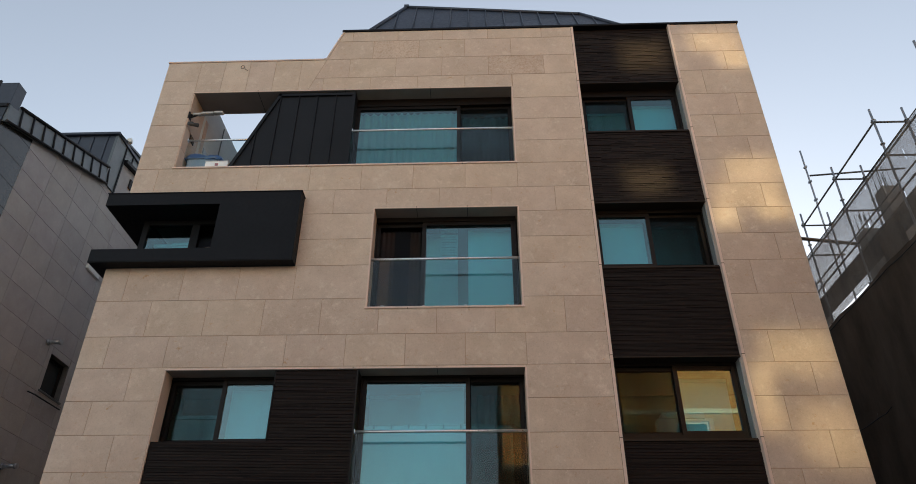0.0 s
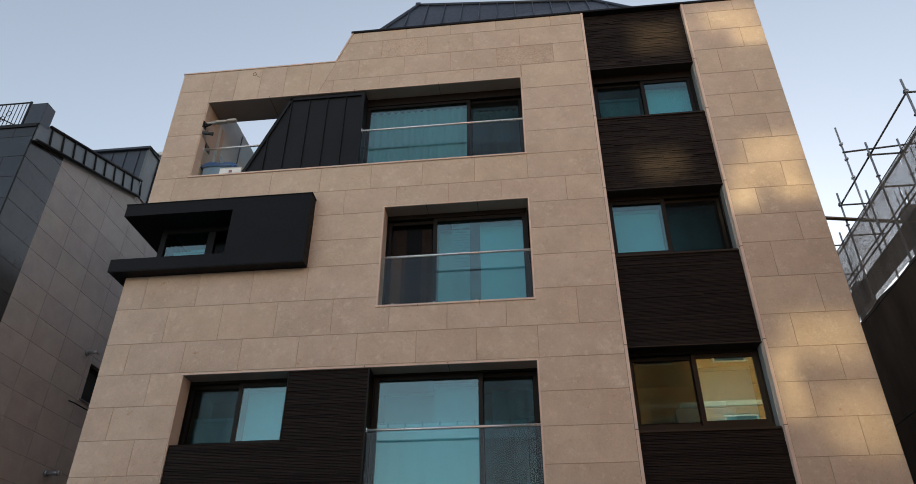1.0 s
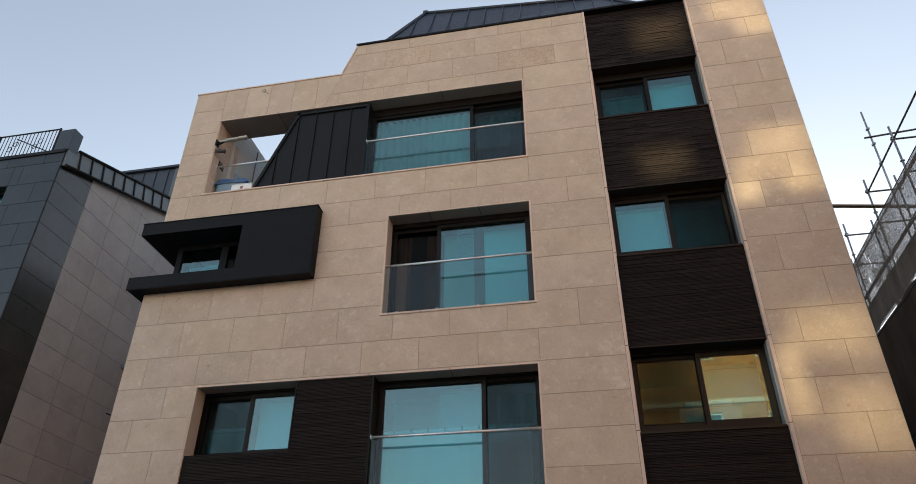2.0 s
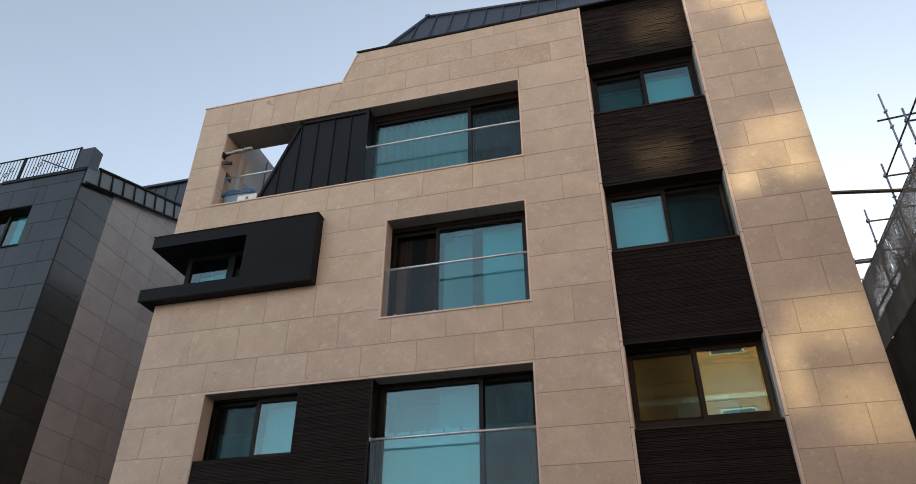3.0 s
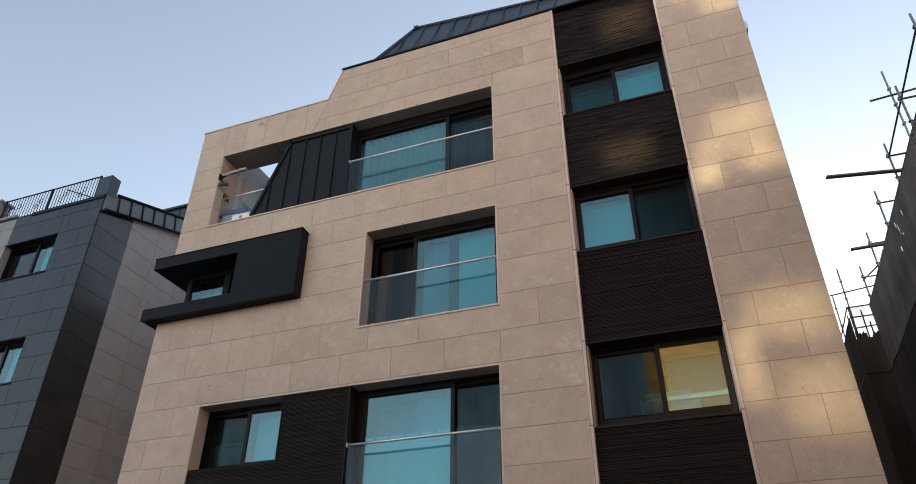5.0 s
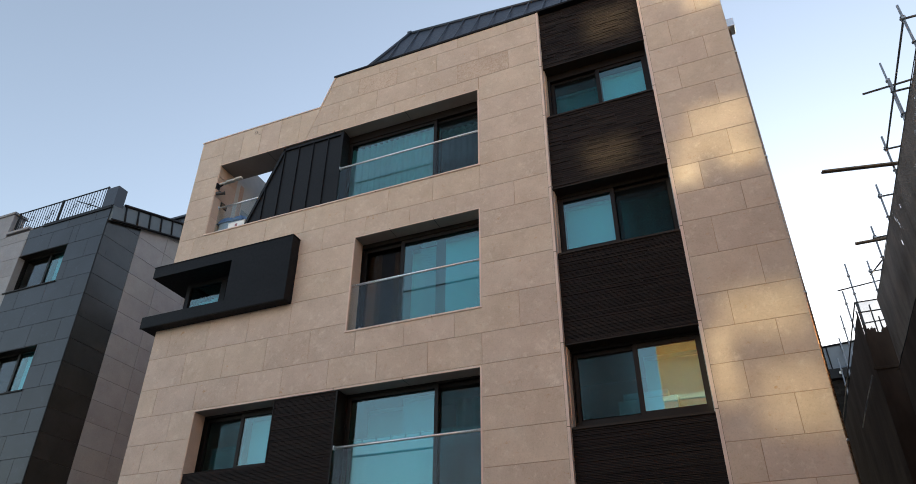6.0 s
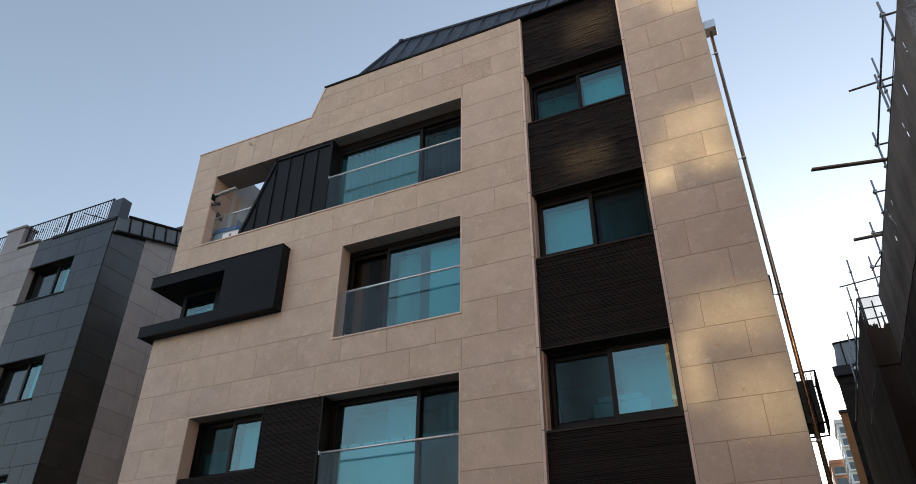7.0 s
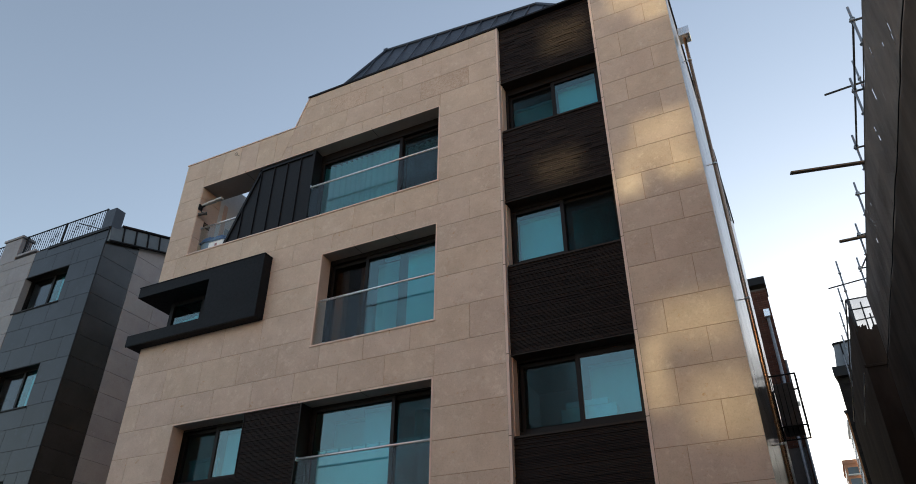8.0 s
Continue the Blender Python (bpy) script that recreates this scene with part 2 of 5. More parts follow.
# evening glow reflected in the steel pipe is put into its copper colour
M_DOWNPIPE = plain("glow_tinted_downpipe", (0.64, 0.41, 0.27), 0.26, 1.0, vary=0.1, scale=6)
M_PLANK = plain("scaffold_timber", (0.17, 0.115, 0.075), 0.8, vary=0.3, scale=5, streak=(0.3, 6, 6))
# deck brown is raised in colour for the lit net threads before it
M_DECK = plain("brown_steel_deck", (0.10, 0.082, 0.070), 0.75, 0.1, vary=0.3, scale=3)
M_NET = plain("dark_brown_tarpaulin", (0.104, 0.077, 0.061), 0.9, spec=0.06, vary=0.35, scale=1.2, streak=(1, 1, 0.35), relief=0.25)
M_SHEER = sheer("grey_safety_netting", (0.20, 0.19, 0.18), 0.34)
M_FARROOF = plain("grey_slate_roofing", (0.15, 0.17, 0.20), 0.5, vary=0.15, scale=2)
# darker copy of the tarpaulin; the far bay's shade is in its colour
M_NETFAR = plain("shaded_brown_tarpaulin", (0.060, 0.043, 0.034), 0.9, spec=0.06, vary=0.35, scale=1.2, streak=(1, 1, 0.35), relief=0.25)
M_TAPE = plain("brown_grey_net_tape", (0.170, 0.140, 0.122), 0.8, vary=0.4, scale=1.5, streak=(1, 1, 0.4))
M_CONC = plain("raw_concrete", (0.22, 0.20, 0.18), 0.9, spec=0.2, vary=0.25, scale=2)
M_MORTAR = plain("pale_mortar", (0.62, 0.49, 0.31), 0.9, vary=0.1)
M_BRICK = stone("orange_brick", (0.42, 0.20, 0.07), (0.54, 0.28, 0.10), (0.47, 0.24, 0.085), 0.85, 1.2, 3.0, per_island=True, spec=0.1)
M_BAND = plain("cream_band", (0.62, 0.55, 0.42), 0.8, vary=0.1)
M_DKBRICK = stone("dark_red_brick", (0.085, 0.040, 0.030), (0.12, 0.055, 0.04), (0.10, 0.06, 0.05), 0.85, 1.0, 3.0, per_island=True, spec=0.1)
M_GREYBRICK = stone("charcoal_brick", (0.015, 0.014, 0.013), (0.028, 0.026, 0.024), (0.024, 0.022, 0.02), 0.85, 1.4, 3.0, per_island=True, spec=0.1, relief=0.05)
M_TOWER = plain("white_tower_render", (0.60, 0.60, 0.60), 0.8, vary=0.06, scale=0.1)
M_TOWERB = plain("brick_red_tower_render", (0.42, 0.21, 0.13), 0.8, vary=0.08, scale=0.1)
M_TOWERW = plain("tower_window_glass", (0.06, 0.08, 0.10), 0.15, vary=0.2, scale=0.2)
M_BROWN = plain("tan_brown_render", (0.20, 0.095, 0.045), 0.85, vary=0.2, scale=0.8, spec=0.1)
M_BLUE = plain("blue_plastic_sheet", (0.11, 0.25, 0.56), 0.35, vary=0.25, scale=6, relief=0.3)
M_TERRACE = plain("pale_terrace_render", (0.72, 0.69, 0.65), 0.8, vary=0.12, scale=1.5)
M_WHITE = plain("white_painted_metal", (0.72, 0.71, 0.68), 0.5, vary=0.08, scale=5)
M_LAMP = plain("beige_grey_metal", (0.50, 0.47, 0.43), 0.5, vary=0.08)
M_CARD = plain("white_carton", (0.86, 0.86, 0.84), 0.7, vary=0.08)
M_CARTON = plain("white_carton_board", (0.88, 0.87, 0.83), 0.7, vary=0.05, scale=4)
M_RED = plain("faded_red_print", (0.36, 0.17, 0.19), 0.6, vary=0.1)
# street is out of view; its pale tone bounces light onto the front
M_ROAD = plain("pale_bounce_paving", (0.25, 0.24, 0.225), 0.9, vary=0.25, scale=1.5, relief=0.4)
M_DARKGLASS = plain("dark_pane", (0.03, 0.04, 0.045), 0.08, vary=0.1)

# ---------------------------------------------------------------- building blocks


def box(bm, x0, x1, y0, y1, z0, z1):
    v = [bm.verts.new(c) for c in ((x0, y0, z0), (x1, y0, z0), (x1, y1, z0), (x0, y1, z0), (x0, y0, z1), (x1, y0, z1), (x1, y1, z1), (x0, y1, z1))]
    for f in ((3, 2, 1, 0), (4, 5, 6, 7), (0, 1, 5, 4), (1, 2, 6, 5), (2, 3, 7, 6), (3, 0, 4, 7)):
        bm.faces.new([v[i] for i in f])
    return v


def boxes(*spans, bevel=0.0):
    bm = bmesh.new()
    for s in spans:
        box(bm, *s)
    if bevel:
        bmesh.ops.bevel(bm, geom=bm.edges[:], offset=bevel, segments=1, affect="EDGES")
    return bm


def tube(bm, a, b, r, sides=10):
    a, b = Vector(a), Vector(b)
    q = (b - a).to_track_quat("Z", "Y").to_matrix()
    ring = [[bm.verts.new(c + q @ Vector((r * math.cos(2 * math.pi * i / sides), r * math.sin(2 * math.pi * i / sides), 0))) for i in range(sides)] for c in (a, b)]
    for i in range(sides):
        j = (i + 1) % sides
        bm.faces.new((ring[0][i], ring[0][j], ring[1][j], ring[1][i])).smooth = True
    bm.faces.new(ring[0][::-1])
    bm.faces.new(ring[1])


def tubes(*runs, sides=10):
    bm = bmesh.new()
    for a, b, r in runs:
        tube(bm, a, b, r, sides)
    return bm


def bent_tube(points, r, sides=10):
    bm = bmesh.new()
    for a, b in zip(points, points[1:]):
        tube(bm, a, b, r, sides)
    for c in points[1:-1]:
        bmesh.ops.create_uvsphere(bm, u_segments=sides, v_segments=6, radius=r, matrix=Matrix.Translation(c))
    return bm


def cord(points, r, sides=6):
    """One unbroken round strand along a line of points."""
    bm = bmesh.new()
    rings = []
    for i, c in enumerate(points):
        q = (points[min(i + 1, len(points) - 1)] - points[max(i - 1, 0)]).to_track_quat("Z", "Y").to_matrix()
        rings.append([bm.verts.new(c + q @ Vector((r * math.cos(2 * math.pi * k / sides), r * math.sin(2 * math.pi * k / sides), 0))) for k in range(sides)])
    for a, b in zip(rings, rings[1:]):
        for k in range(sides):
            bm.faces.new((a[k], a[(k + 1) % sides], b[(k + 1) % sides], b[k])).smooth = True
    bm.faces.new(rings[0][::-1])
    bm.faces.new(rings[-1])
    return bm


def ring_frame(bm, x0, x1, z0, z1, y0, y1, side, top, bottom):
    """A rectangular frame in an upright plane along x."""
    box(bm, x0, x0 + side, y0, y1, z0, z1)
    box(bm, x1 - side, x1, y0, y1, z0, z1)
    box(bm, x0 + side, x1 - side, y0, y1, z1 - top, z1)
    box(bm, x0 + side, x1 - side, y0, y1, z0, z0 + bottom)


def finish(name, bm, mat):
    bmesh.ops.recalc_face_normals(bm, faces=bm.faces[:])
    me = bpy.data.meshes.new(name)
    bm.to_mesh(me)
    bm.free()
    me.materials.append(mat)
    return me


def part(name, bm, mat, parent, label=""):
    ob = new(name, finish(name, bm, mat))
    ob.parent = parent
    return tagged(ob, label)


def thing(name, label, category, group="", kind="", at=(0, 0, 0)):
    ob = new(name)
    ob.location = at
    ob.empty_display_size = 0.2
    return tagged(ob, label, category, group, kind)


def solid(name, bm, mat, label, category, group="", kind=""):
    return tagged(new(name, finish(name, bm, mat)), label, category, group, kind)


def prism(bm, outline, y0, y1):
    """An outline in x and z, drawn out along y."""
    a = [bm.verts.new((x, y0, z)) for x, z in outline]
    b = [bm.verts.new((x, y1, z)) for x, z in outline]
    bm.faces.new(a)
    bm.faces.new(b[::-1])
    for i in range(len(a)):
        j = (i + 1) % len(a)
        bm.faces.new((a[j], a[i], b[i], b[j]))


SLABS = {}


def slab_mesh(outline, depth, chamfer, mat):
    """A stone slab with eased edges; outline in x and z, face at y = 0."""
    key = (tuple((round(x, 3), round(z, 3)) for x, z in outline), depth, mat.name)
    if key in SLABS:
        return SLABS[key]
    cx, cz = sum(x for x, z in outline) / len(outline), sum(z for x, z in outline) / len(outline)
    verts, faces, k = [], [], len(outline)
    for x, z in outline:
        verts.append((x - math.copysign(chamfer, x - cx), 0, z - math.copysign(chamfer, z - cz)))
    verts += [(x, chamfer, z) for x, z in outline] + [(x, depth, z) for x, z in outline]
    faces.append(tuple(range(k)))
    for r in (0, 1):
        for i in range(k):
            j = (i + 1) % k
            faces.append((r * k + i, (r + 1) * k + i, (r + 1) * k + j, r * k + j))
    me = bpy.data.meshes.new("stone_panel")
    me.from_pydata(verts, [], faces)
    me.materials.append(mat)
    SLABS[key] = me
    return me


def cut_rect(rects, hole):
    out = []
    a0, a1, c0, c1 = hole
    for x0, x1, z0, z1 in rects:
        if a1 <= x0 or a0 >= x1 or c1 <= z0 or c0 >= z1:
            out.append((x0, x1, z0, z1))
            continue
        if a0 > x0:
            out.append((x0, a0, z0, z1))
        if a1 < x1:
            out.append((a1, x1, z0, z1))
        m0, m1 = max(x0, a0), min(x1, a1)
        if c0 > z0:
            out.append((m0, m1, z0, c0))
        if c1 < z1:
            out.append((m0, m1, c1, z1))
    return out


def clip(outline, px, pz, nx, nz):
    """Keep the side of the line through (px, pz) to which (nx, nz) points."""
    out = []
    for (ax, az), (bx, bz) in zip(outline, outline[1:] + outline[:1]):
        da, db = (ax - px) * nx + (az - pz) * nz, (bx - px) * nx + (bz - pz) * nz
        if da >= 0:
            out.append((ax, az))
        if da * db < 0:
            s = da / (da - db)
            out.append((ax + s * (bx - ax), az + s * (bz - az)))
    return out
# ---------------------------------------------------------------- the stone-clad house
F = 10.135                                   # the plane of its street front
XL, XR, YB = -6.29, 5.52, 20.0               # its sides and back
PAR, TOP = 12.45, 13.27                      # parapet by the terrace, and the main parapet
STRIP = (2.11, 4.09)                         # the dark strip of windows
house = thing("apartment_building", "beige limestone apartment building with dark window strip and zinc roof", "building")

ground = solid("ground", boxes((-700, 700, -700, 700, -0.3, 0.0)), M_ROAD, "pale concrete street, out of view", "ground", kind="structure")

# openings in the front: x0, x1, z0, z1
O_TOP = (-5.60, 0.78, 9.69, 11.60)
O_MID = (-1.78, 0.78, 6.72, 8.69)
O_LOW = (-4.85, 0.77, 2.70, 5.67)
O_STRIP = (STRIP[0], STRIP[1], 0.4, TOP)
O_BOX = (XL - 0.1, -4.46, 7.74, 8.70)


def slope_x(z):
    """The slanting end of the upper parapet."""
    return -3.31 + (z - 11.60) * 0.365


def wall_grid(x0, x1, z0, z1, holes, y0, y1):
    """A wall of one piece with openings through it."""
    xs = sorted({x0, x1} | {min(max(v, x0), x1) for h in holes for v in h[:2]})
    zs = sorted({z0, z1} | {min(max(v, z0), z1) for h in holes for v in h[2:]})
    bm, pts = bmesh.new(), {}

    def at(i, k, y):
        key = (i, k, y)
        if key not in pts:
            pts[key] = bm.verts.new((xs[i], y, zs[k]))
        return pts[key]

    full = {}
    for i in range(len(xs) - 1):
        for k in range(len(zs) - 1):
            mx, mz = (xs[i] + xs[i + 1]) / 2, (zs[k] + zs[k + 1]) / 2
            full[i, k] = not any(h[0] < mx < h[1] and h[2] < mz < h[3] for h in holes)
    for (i, k), on in full.items():
        if not on:
            continue
        for y in (y0, y1):
            bm.faces.new([at(i, k, y), at(i + 1, k, y), at(i + 1, k + 1, y), at(i, k + 1, y)])
        for (di, dk), (p, q) in (((-1, 0), ((i, k), (i, k + 1))), ((1, 0), ((i + 1, k), (i + 1, k + 1))), ((0, -1), ((i, k), (i + 1, k))), ((0, 1), ((i, k + 1), (i + 1, k + 1)))):
            if not full.get((i + di, k + dk), False):
                bm.faces.new([at(*p, y0), at(*q, y0), at(*q, y1), at(*p, y1)])
    return bm


wall = part("wall_front", wall_grid(XL + 0.03, XR - 0.03, 0.0, PAR - 0.02, [O_TOP, O_MID, O_LOW, (STRIP[0], STRIP[1], 0.4, 20.0), O_BOX], F + 0.006, F + 0.40), M_JOINT, house)
bm = bmesh.new()
prism(bm, [(slope_x(PAR), PAR - 0.02), (STRIP[0], PAR - 0.02), (STRIP[0], TOP - 0.01), (slope_x(TOP) + 0.03, TOP - 0.01)], F + 0.006, F + 0.40)
part("parapet", bm, M_JOINT, house)
part("parapet", boxes((STRIP[1], XR - 0.03, F + 0.006, F + 0.40, PAR - 0.02, TOP - 0.01)), M_JOINT, house)

# courses of stone: z of the bed joints
COURSES = [3.03, 3.57, 4.10, 4.64, 5.165, 5.70, 6.24, 6.885, 7.52, 8.05, 8.585, 9.11, 9.66, 10.20, 10.74, 11.29, 11.93, 12.46, 12.98, TOP]
A_BOND = [-5.86 + 0.95 * i for i in range(8)]
B_BOND = [-5.34 + 0.943 * i for i in range(7)] + [1.44]
JOINTS = {3.03: [-5.38], 3.57: [-5.86], 4.10: [-5.38], 4.64: [-5.86], 5.165: [-5.38], 5.70: A_BOND, 6.24: B_BOND, 6.885: [-5.86, -4.91, -3.96, -3.01], 7.52: [], 8.05: [],
          8.585: B_BOND, 9.11: A_BOND, 9.66: [], 10.20: [], 10.74: [], 11.29: A_BOND[2:], 11.93: B_BOND, 12.46: A_BOND, 12.98: B_BOND}
GAP = 0.0034
HOLES = [O_TOP, O_MID, O_LOW, O_STRIP, (XL, -3.04, 7.52, 8.92)]
DEEP = 0.03


def panel(outline, mat, parent, turn=0.0, at=(0.0, F, 0.0)):
    """One slab; its outline in x and z of the front it lies on."""
    cx, cz = min(x for x, z in outline), min(z for x, z in outline)
    ob = new("stone_panel", slab_mesh([(x - cx, z - cz) for x, z in outline], DEEP, 0.003, mat))
    ob.matrix_basis = Matrix.Translation(at) @ pose(0, 0, 0, 0, 0, turn) @ Matrix.Translation((cx, 0, cz))
    ob.parent = parent
    return ob


def rect(x0, x1, z0, z1):
    return [(x0 + GAP, z0 + GAP), (x1 - GAP, z0 + GAP), (x1 - GAP, z1 - GAP), (x0 + GAP, z1 - GAP)]


def notch_panel(pieces, whole, mat, parent):
    """A slab cut round the corner of an opening: its pieces meet without a joint."""
    bm = bmesh.new()
    x0, x1, z0, z1 = whole
    for a0, a1, c0, c1 in pieces:
        box(bm, a0 + GAP * (a0 == x0), a1 - GAP * (a1 == x1), F, F + DEEP, c0 + GAP * (c0 == z0), c1 - GAP * (c1 == z1))
    bmesh.ops.remove_doubles(bm, verts=bm.verts[:], dist=0.0002)
    part("stone_panel", bm, mat, parent)


# the front, built course by course below with the other slabs
front_slabs = []
for z0, z1 in zip(COURSES, COURSES[1:]):
    cuts = [XL] + [x for x in JOINTS[z0] if XL + 0.1 < x < STRIP[0] - 0.1]
    if z0 == 11.29:
        cuts = [XL] + cuts[1:]
    cuts += [STRIP[0]]
    for x0, x1 in zip(cuts, cuts[1:]):
        front_slabs.append((x0, x1, z0, z1))
for i, (z0, z1) in enumerate(zip(COURSES, COURSES[1:])):
    j = 4.557 if i % 2 else 5.083
    front_slabs += [(STRIP[1], j, z0, z1), (j, XR, z0, z1)]

# coping on the parapets
bm = boxes((XL - 0.012, slope_x(PAR) - 0.02, F - 0.015, F + 0.42, PAR, PAR + 0.028))
part("coping", bm, M_TRIM, house, "thin pale metal coping on the terrace parapet")
bm = bmesh.new()
prism(bm, [(slope_x(PAR) - 0.035, PAR), (slope_x(PAR) + 0.0, PAR), (slope_x(TOP) + 0.0, TOP + 0.0), (slope_x(TOP) - 0.035, TOP + 0.0)], F - 0.012, F + 0.42)
part("coping", bm, M_TRIM, house, "pale metal coping up the slanting end")
bm = boxes((slope_x(TOP) - 0.05, XR + 0.03, F - 0.03, F + 0.45, TOP, TOP + 0.05), bevel=0.006)
part("coping", bm, M_ZINC, house, "dark zinc coping")
part("coping", boxes((XR - 0.40, XR + 0.03, F + 0.45, YB, TOP, TOP + 0.05)), M_ZINC, house, "dark zinc coping")

# side, back, floors, rooms
bm = boxes((XL + 0.03, XL + 0.35, F + 0.40, YB, 0, 7.74), (XL + 0.03, XL + 0.35, 11.7, YB, 7.74, 8.70), (XL + 0.03, XL + 0.35, F + 0.40, YB, 8.70, 9.69), (XL + 0.03, XL + 0.69, F + 0.40, 10.76, 9.69, PAR - 0.03))
part("wall_side", bm, M_REVEAL, house)
part("terrace_wall", boxes((XL + 0.03, -5.60, 10.76, YB, 9.69, 12.20)), M_TERRACE, house, "pale terrace side wall")
part("terrace_panel", boxes((-5.60, -5.588, 10.90, 11.02, 9.70, 11.55)), M_REVEAL, house)
# slanting wall shade built as a grey panel, then a thin dark slit
part("wall_patch", boxes((-5.60, -5.585, 11.06, 11.75, 9.72, 10.95)), M_JAMB, house, "grey panel in place of shade on the terrace wall")
part("wall_patch", boxes((-5.60, -5.586, 11.78, 11.81, 9.72, 12.1)), M_NBJOINT, house)
wall_right = part("wall_side", boxes((XR - 0.35, XR - 0.02, F + 0.40, YB, 0, TOP)), M_JOINT, house)
part("wall_back", boxes((XL + 0.03, XR - 0.02, YB, YB + 0.3, 0, TOP)), M_REVEAL, house)
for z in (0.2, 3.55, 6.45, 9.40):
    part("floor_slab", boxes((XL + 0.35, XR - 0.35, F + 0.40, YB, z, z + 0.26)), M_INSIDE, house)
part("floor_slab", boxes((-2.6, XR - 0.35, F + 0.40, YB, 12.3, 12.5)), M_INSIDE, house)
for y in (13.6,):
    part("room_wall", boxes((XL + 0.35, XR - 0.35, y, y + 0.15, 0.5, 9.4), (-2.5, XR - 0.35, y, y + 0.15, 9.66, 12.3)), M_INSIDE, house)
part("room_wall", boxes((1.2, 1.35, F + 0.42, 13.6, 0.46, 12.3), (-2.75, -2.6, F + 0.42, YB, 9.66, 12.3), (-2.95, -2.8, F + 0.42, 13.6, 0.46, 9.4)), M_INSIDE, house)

# linings of the openings
ST = 0.018


def lining(o, depth, soffit_mat, jamb_mat, sides="lr", sill=True):
    x0, x1, z0, z1 = o
    part("soffit", boxes((x0, x1, F + 0.002, F + depth, z1 - ST, z1 - 0.001)), soffit_mat, house)
    if "l" in sides:
        part("jamb", boxes((x0 + 0.001, x0 + ST, F + 0.002, F + depth, z0, z1 - ST)), jamb_mat, house)
    if "r" in sides:
        part("jamb", boxes((x1 - ST, x1 - 0.001, F + 0.002, F + depth, z0, z1 - ST)), jamb_mat, house)
    if sill:
        part("sill", boxes((x0 - 0.02, x1 + 0.02, F - 0.02, F + depth, z0 - 0.03, z0 + 0.002), bevel=0.003), M_TRIM, house)


lining(O_TOP, 0.62, M_SOFFIT, M_REVEAL, sides="r")
for z0, z1 in ((9.692, 10.20), (10.20, 10.74), (10.74, 11.29), (11.29, 11.58)):
    part("stone_panel", boxes((O_TOP[0] + 0.001, O_TOP[0] + 0.022, F + 0.004, F + 0.62, z0 + 0.004, z1 - 0.004), bevel=0.002), M_REVEAL, house)
lining(O_MID, 0.33, M_SOFFIT, M_REVEAL)
lining(O_LOW, 0.33, M_SOFFIT, M_REVEAL, sill=False)
# joints between the soffit boards
for x, z, d in ((-4.30, O_TOP[3], 0.6), (-2.55, O_TOP[3], 0.28), (-0.85, O_TOP[3], 0.28), (-1.02, O_MID[3], 0.28), (-0.12, O_MID[3], 0.28), (-0.6, O_LOW[3], 0.28)):
    part("soffit_joint", boxes((x - 0.004, x + 0.004, F + 0.012, F + d, z - ST - 0.002, z - ST + 0.001)), M_IRON, house)
for x, z in ((-4.30, O_TOP[3]), (-2.55, O_TOP[3]), (-0.85, O_TOP[3]), (-1.02, O_MID[3]), (-0.12, O_MID[3]), (-0.6, O_LOW[3]), (-1.9, O_LOW[3]), (-1.1, O_MID[2] - 0.03), (-0.1, O_MID[2] - 0.03), (-3.1, O_TOP[2] - 0.03), (-1.4, O_TOP[2] - 0.03), (-0.2, O_TOP[2] - 0.03)):
    part("trim_joint", boxes((x - 0.005, x + 0.005, F - 0.022, F + 0.004, z - 0.004, z + 0.010)), M_PLANK, house)
# thin metal edge round the openings
for x0, x1, z0, z1 in (O_TOP, O_MID, O_LOW):
    part("edge_trim", boxes((x0, x1, F - 0.006, F + 0.01, z1 - 0.012, z1 + 0.006), (x1 - 0.012, x1 + 0.010, F - 0.006, F + 0.01, z0, z1 - 0.012)), M_TRIM, house)
part("edge_trim", boxes((O_MID[0] - 0.010, O_MID[0] + 0.012, F - 0.006, F + 0.01, O_MID[2], O_MID[3] - 0.012)), M_TRIM, house)
for x in STRIP:
    s = -1 if x == STRIP[0] else 1
    part("edge_trim", boxes((min(x - s * 0.004, x + s * 0.042), max(x - s * 0.004, x + s * 0.042), F - 0.007, F + 0.12, 0.4, TOP)), M_TRIM, house, "slim pale metal edge strip")
    part("trim_groove", boxes((min(x + s * 0.042, x + s * 0.047), max(x + s * 0.042, x + s * 0.047), F - 0.001, F + 0.02, 0.4, TOP - 0.002)), M_PLANK, house)
    for z in (4.55, 5.84, 7.46, 8.78, 10.44, 11.71):
        part("trim_joint", boxes((min(x - s * 0.005, x + s * 0.043), max(x - s * 0.005, x + s * 0.043), F - 0.009, F + 0.02, z - 0.006, z + 0.006)), M_PLANK, house)


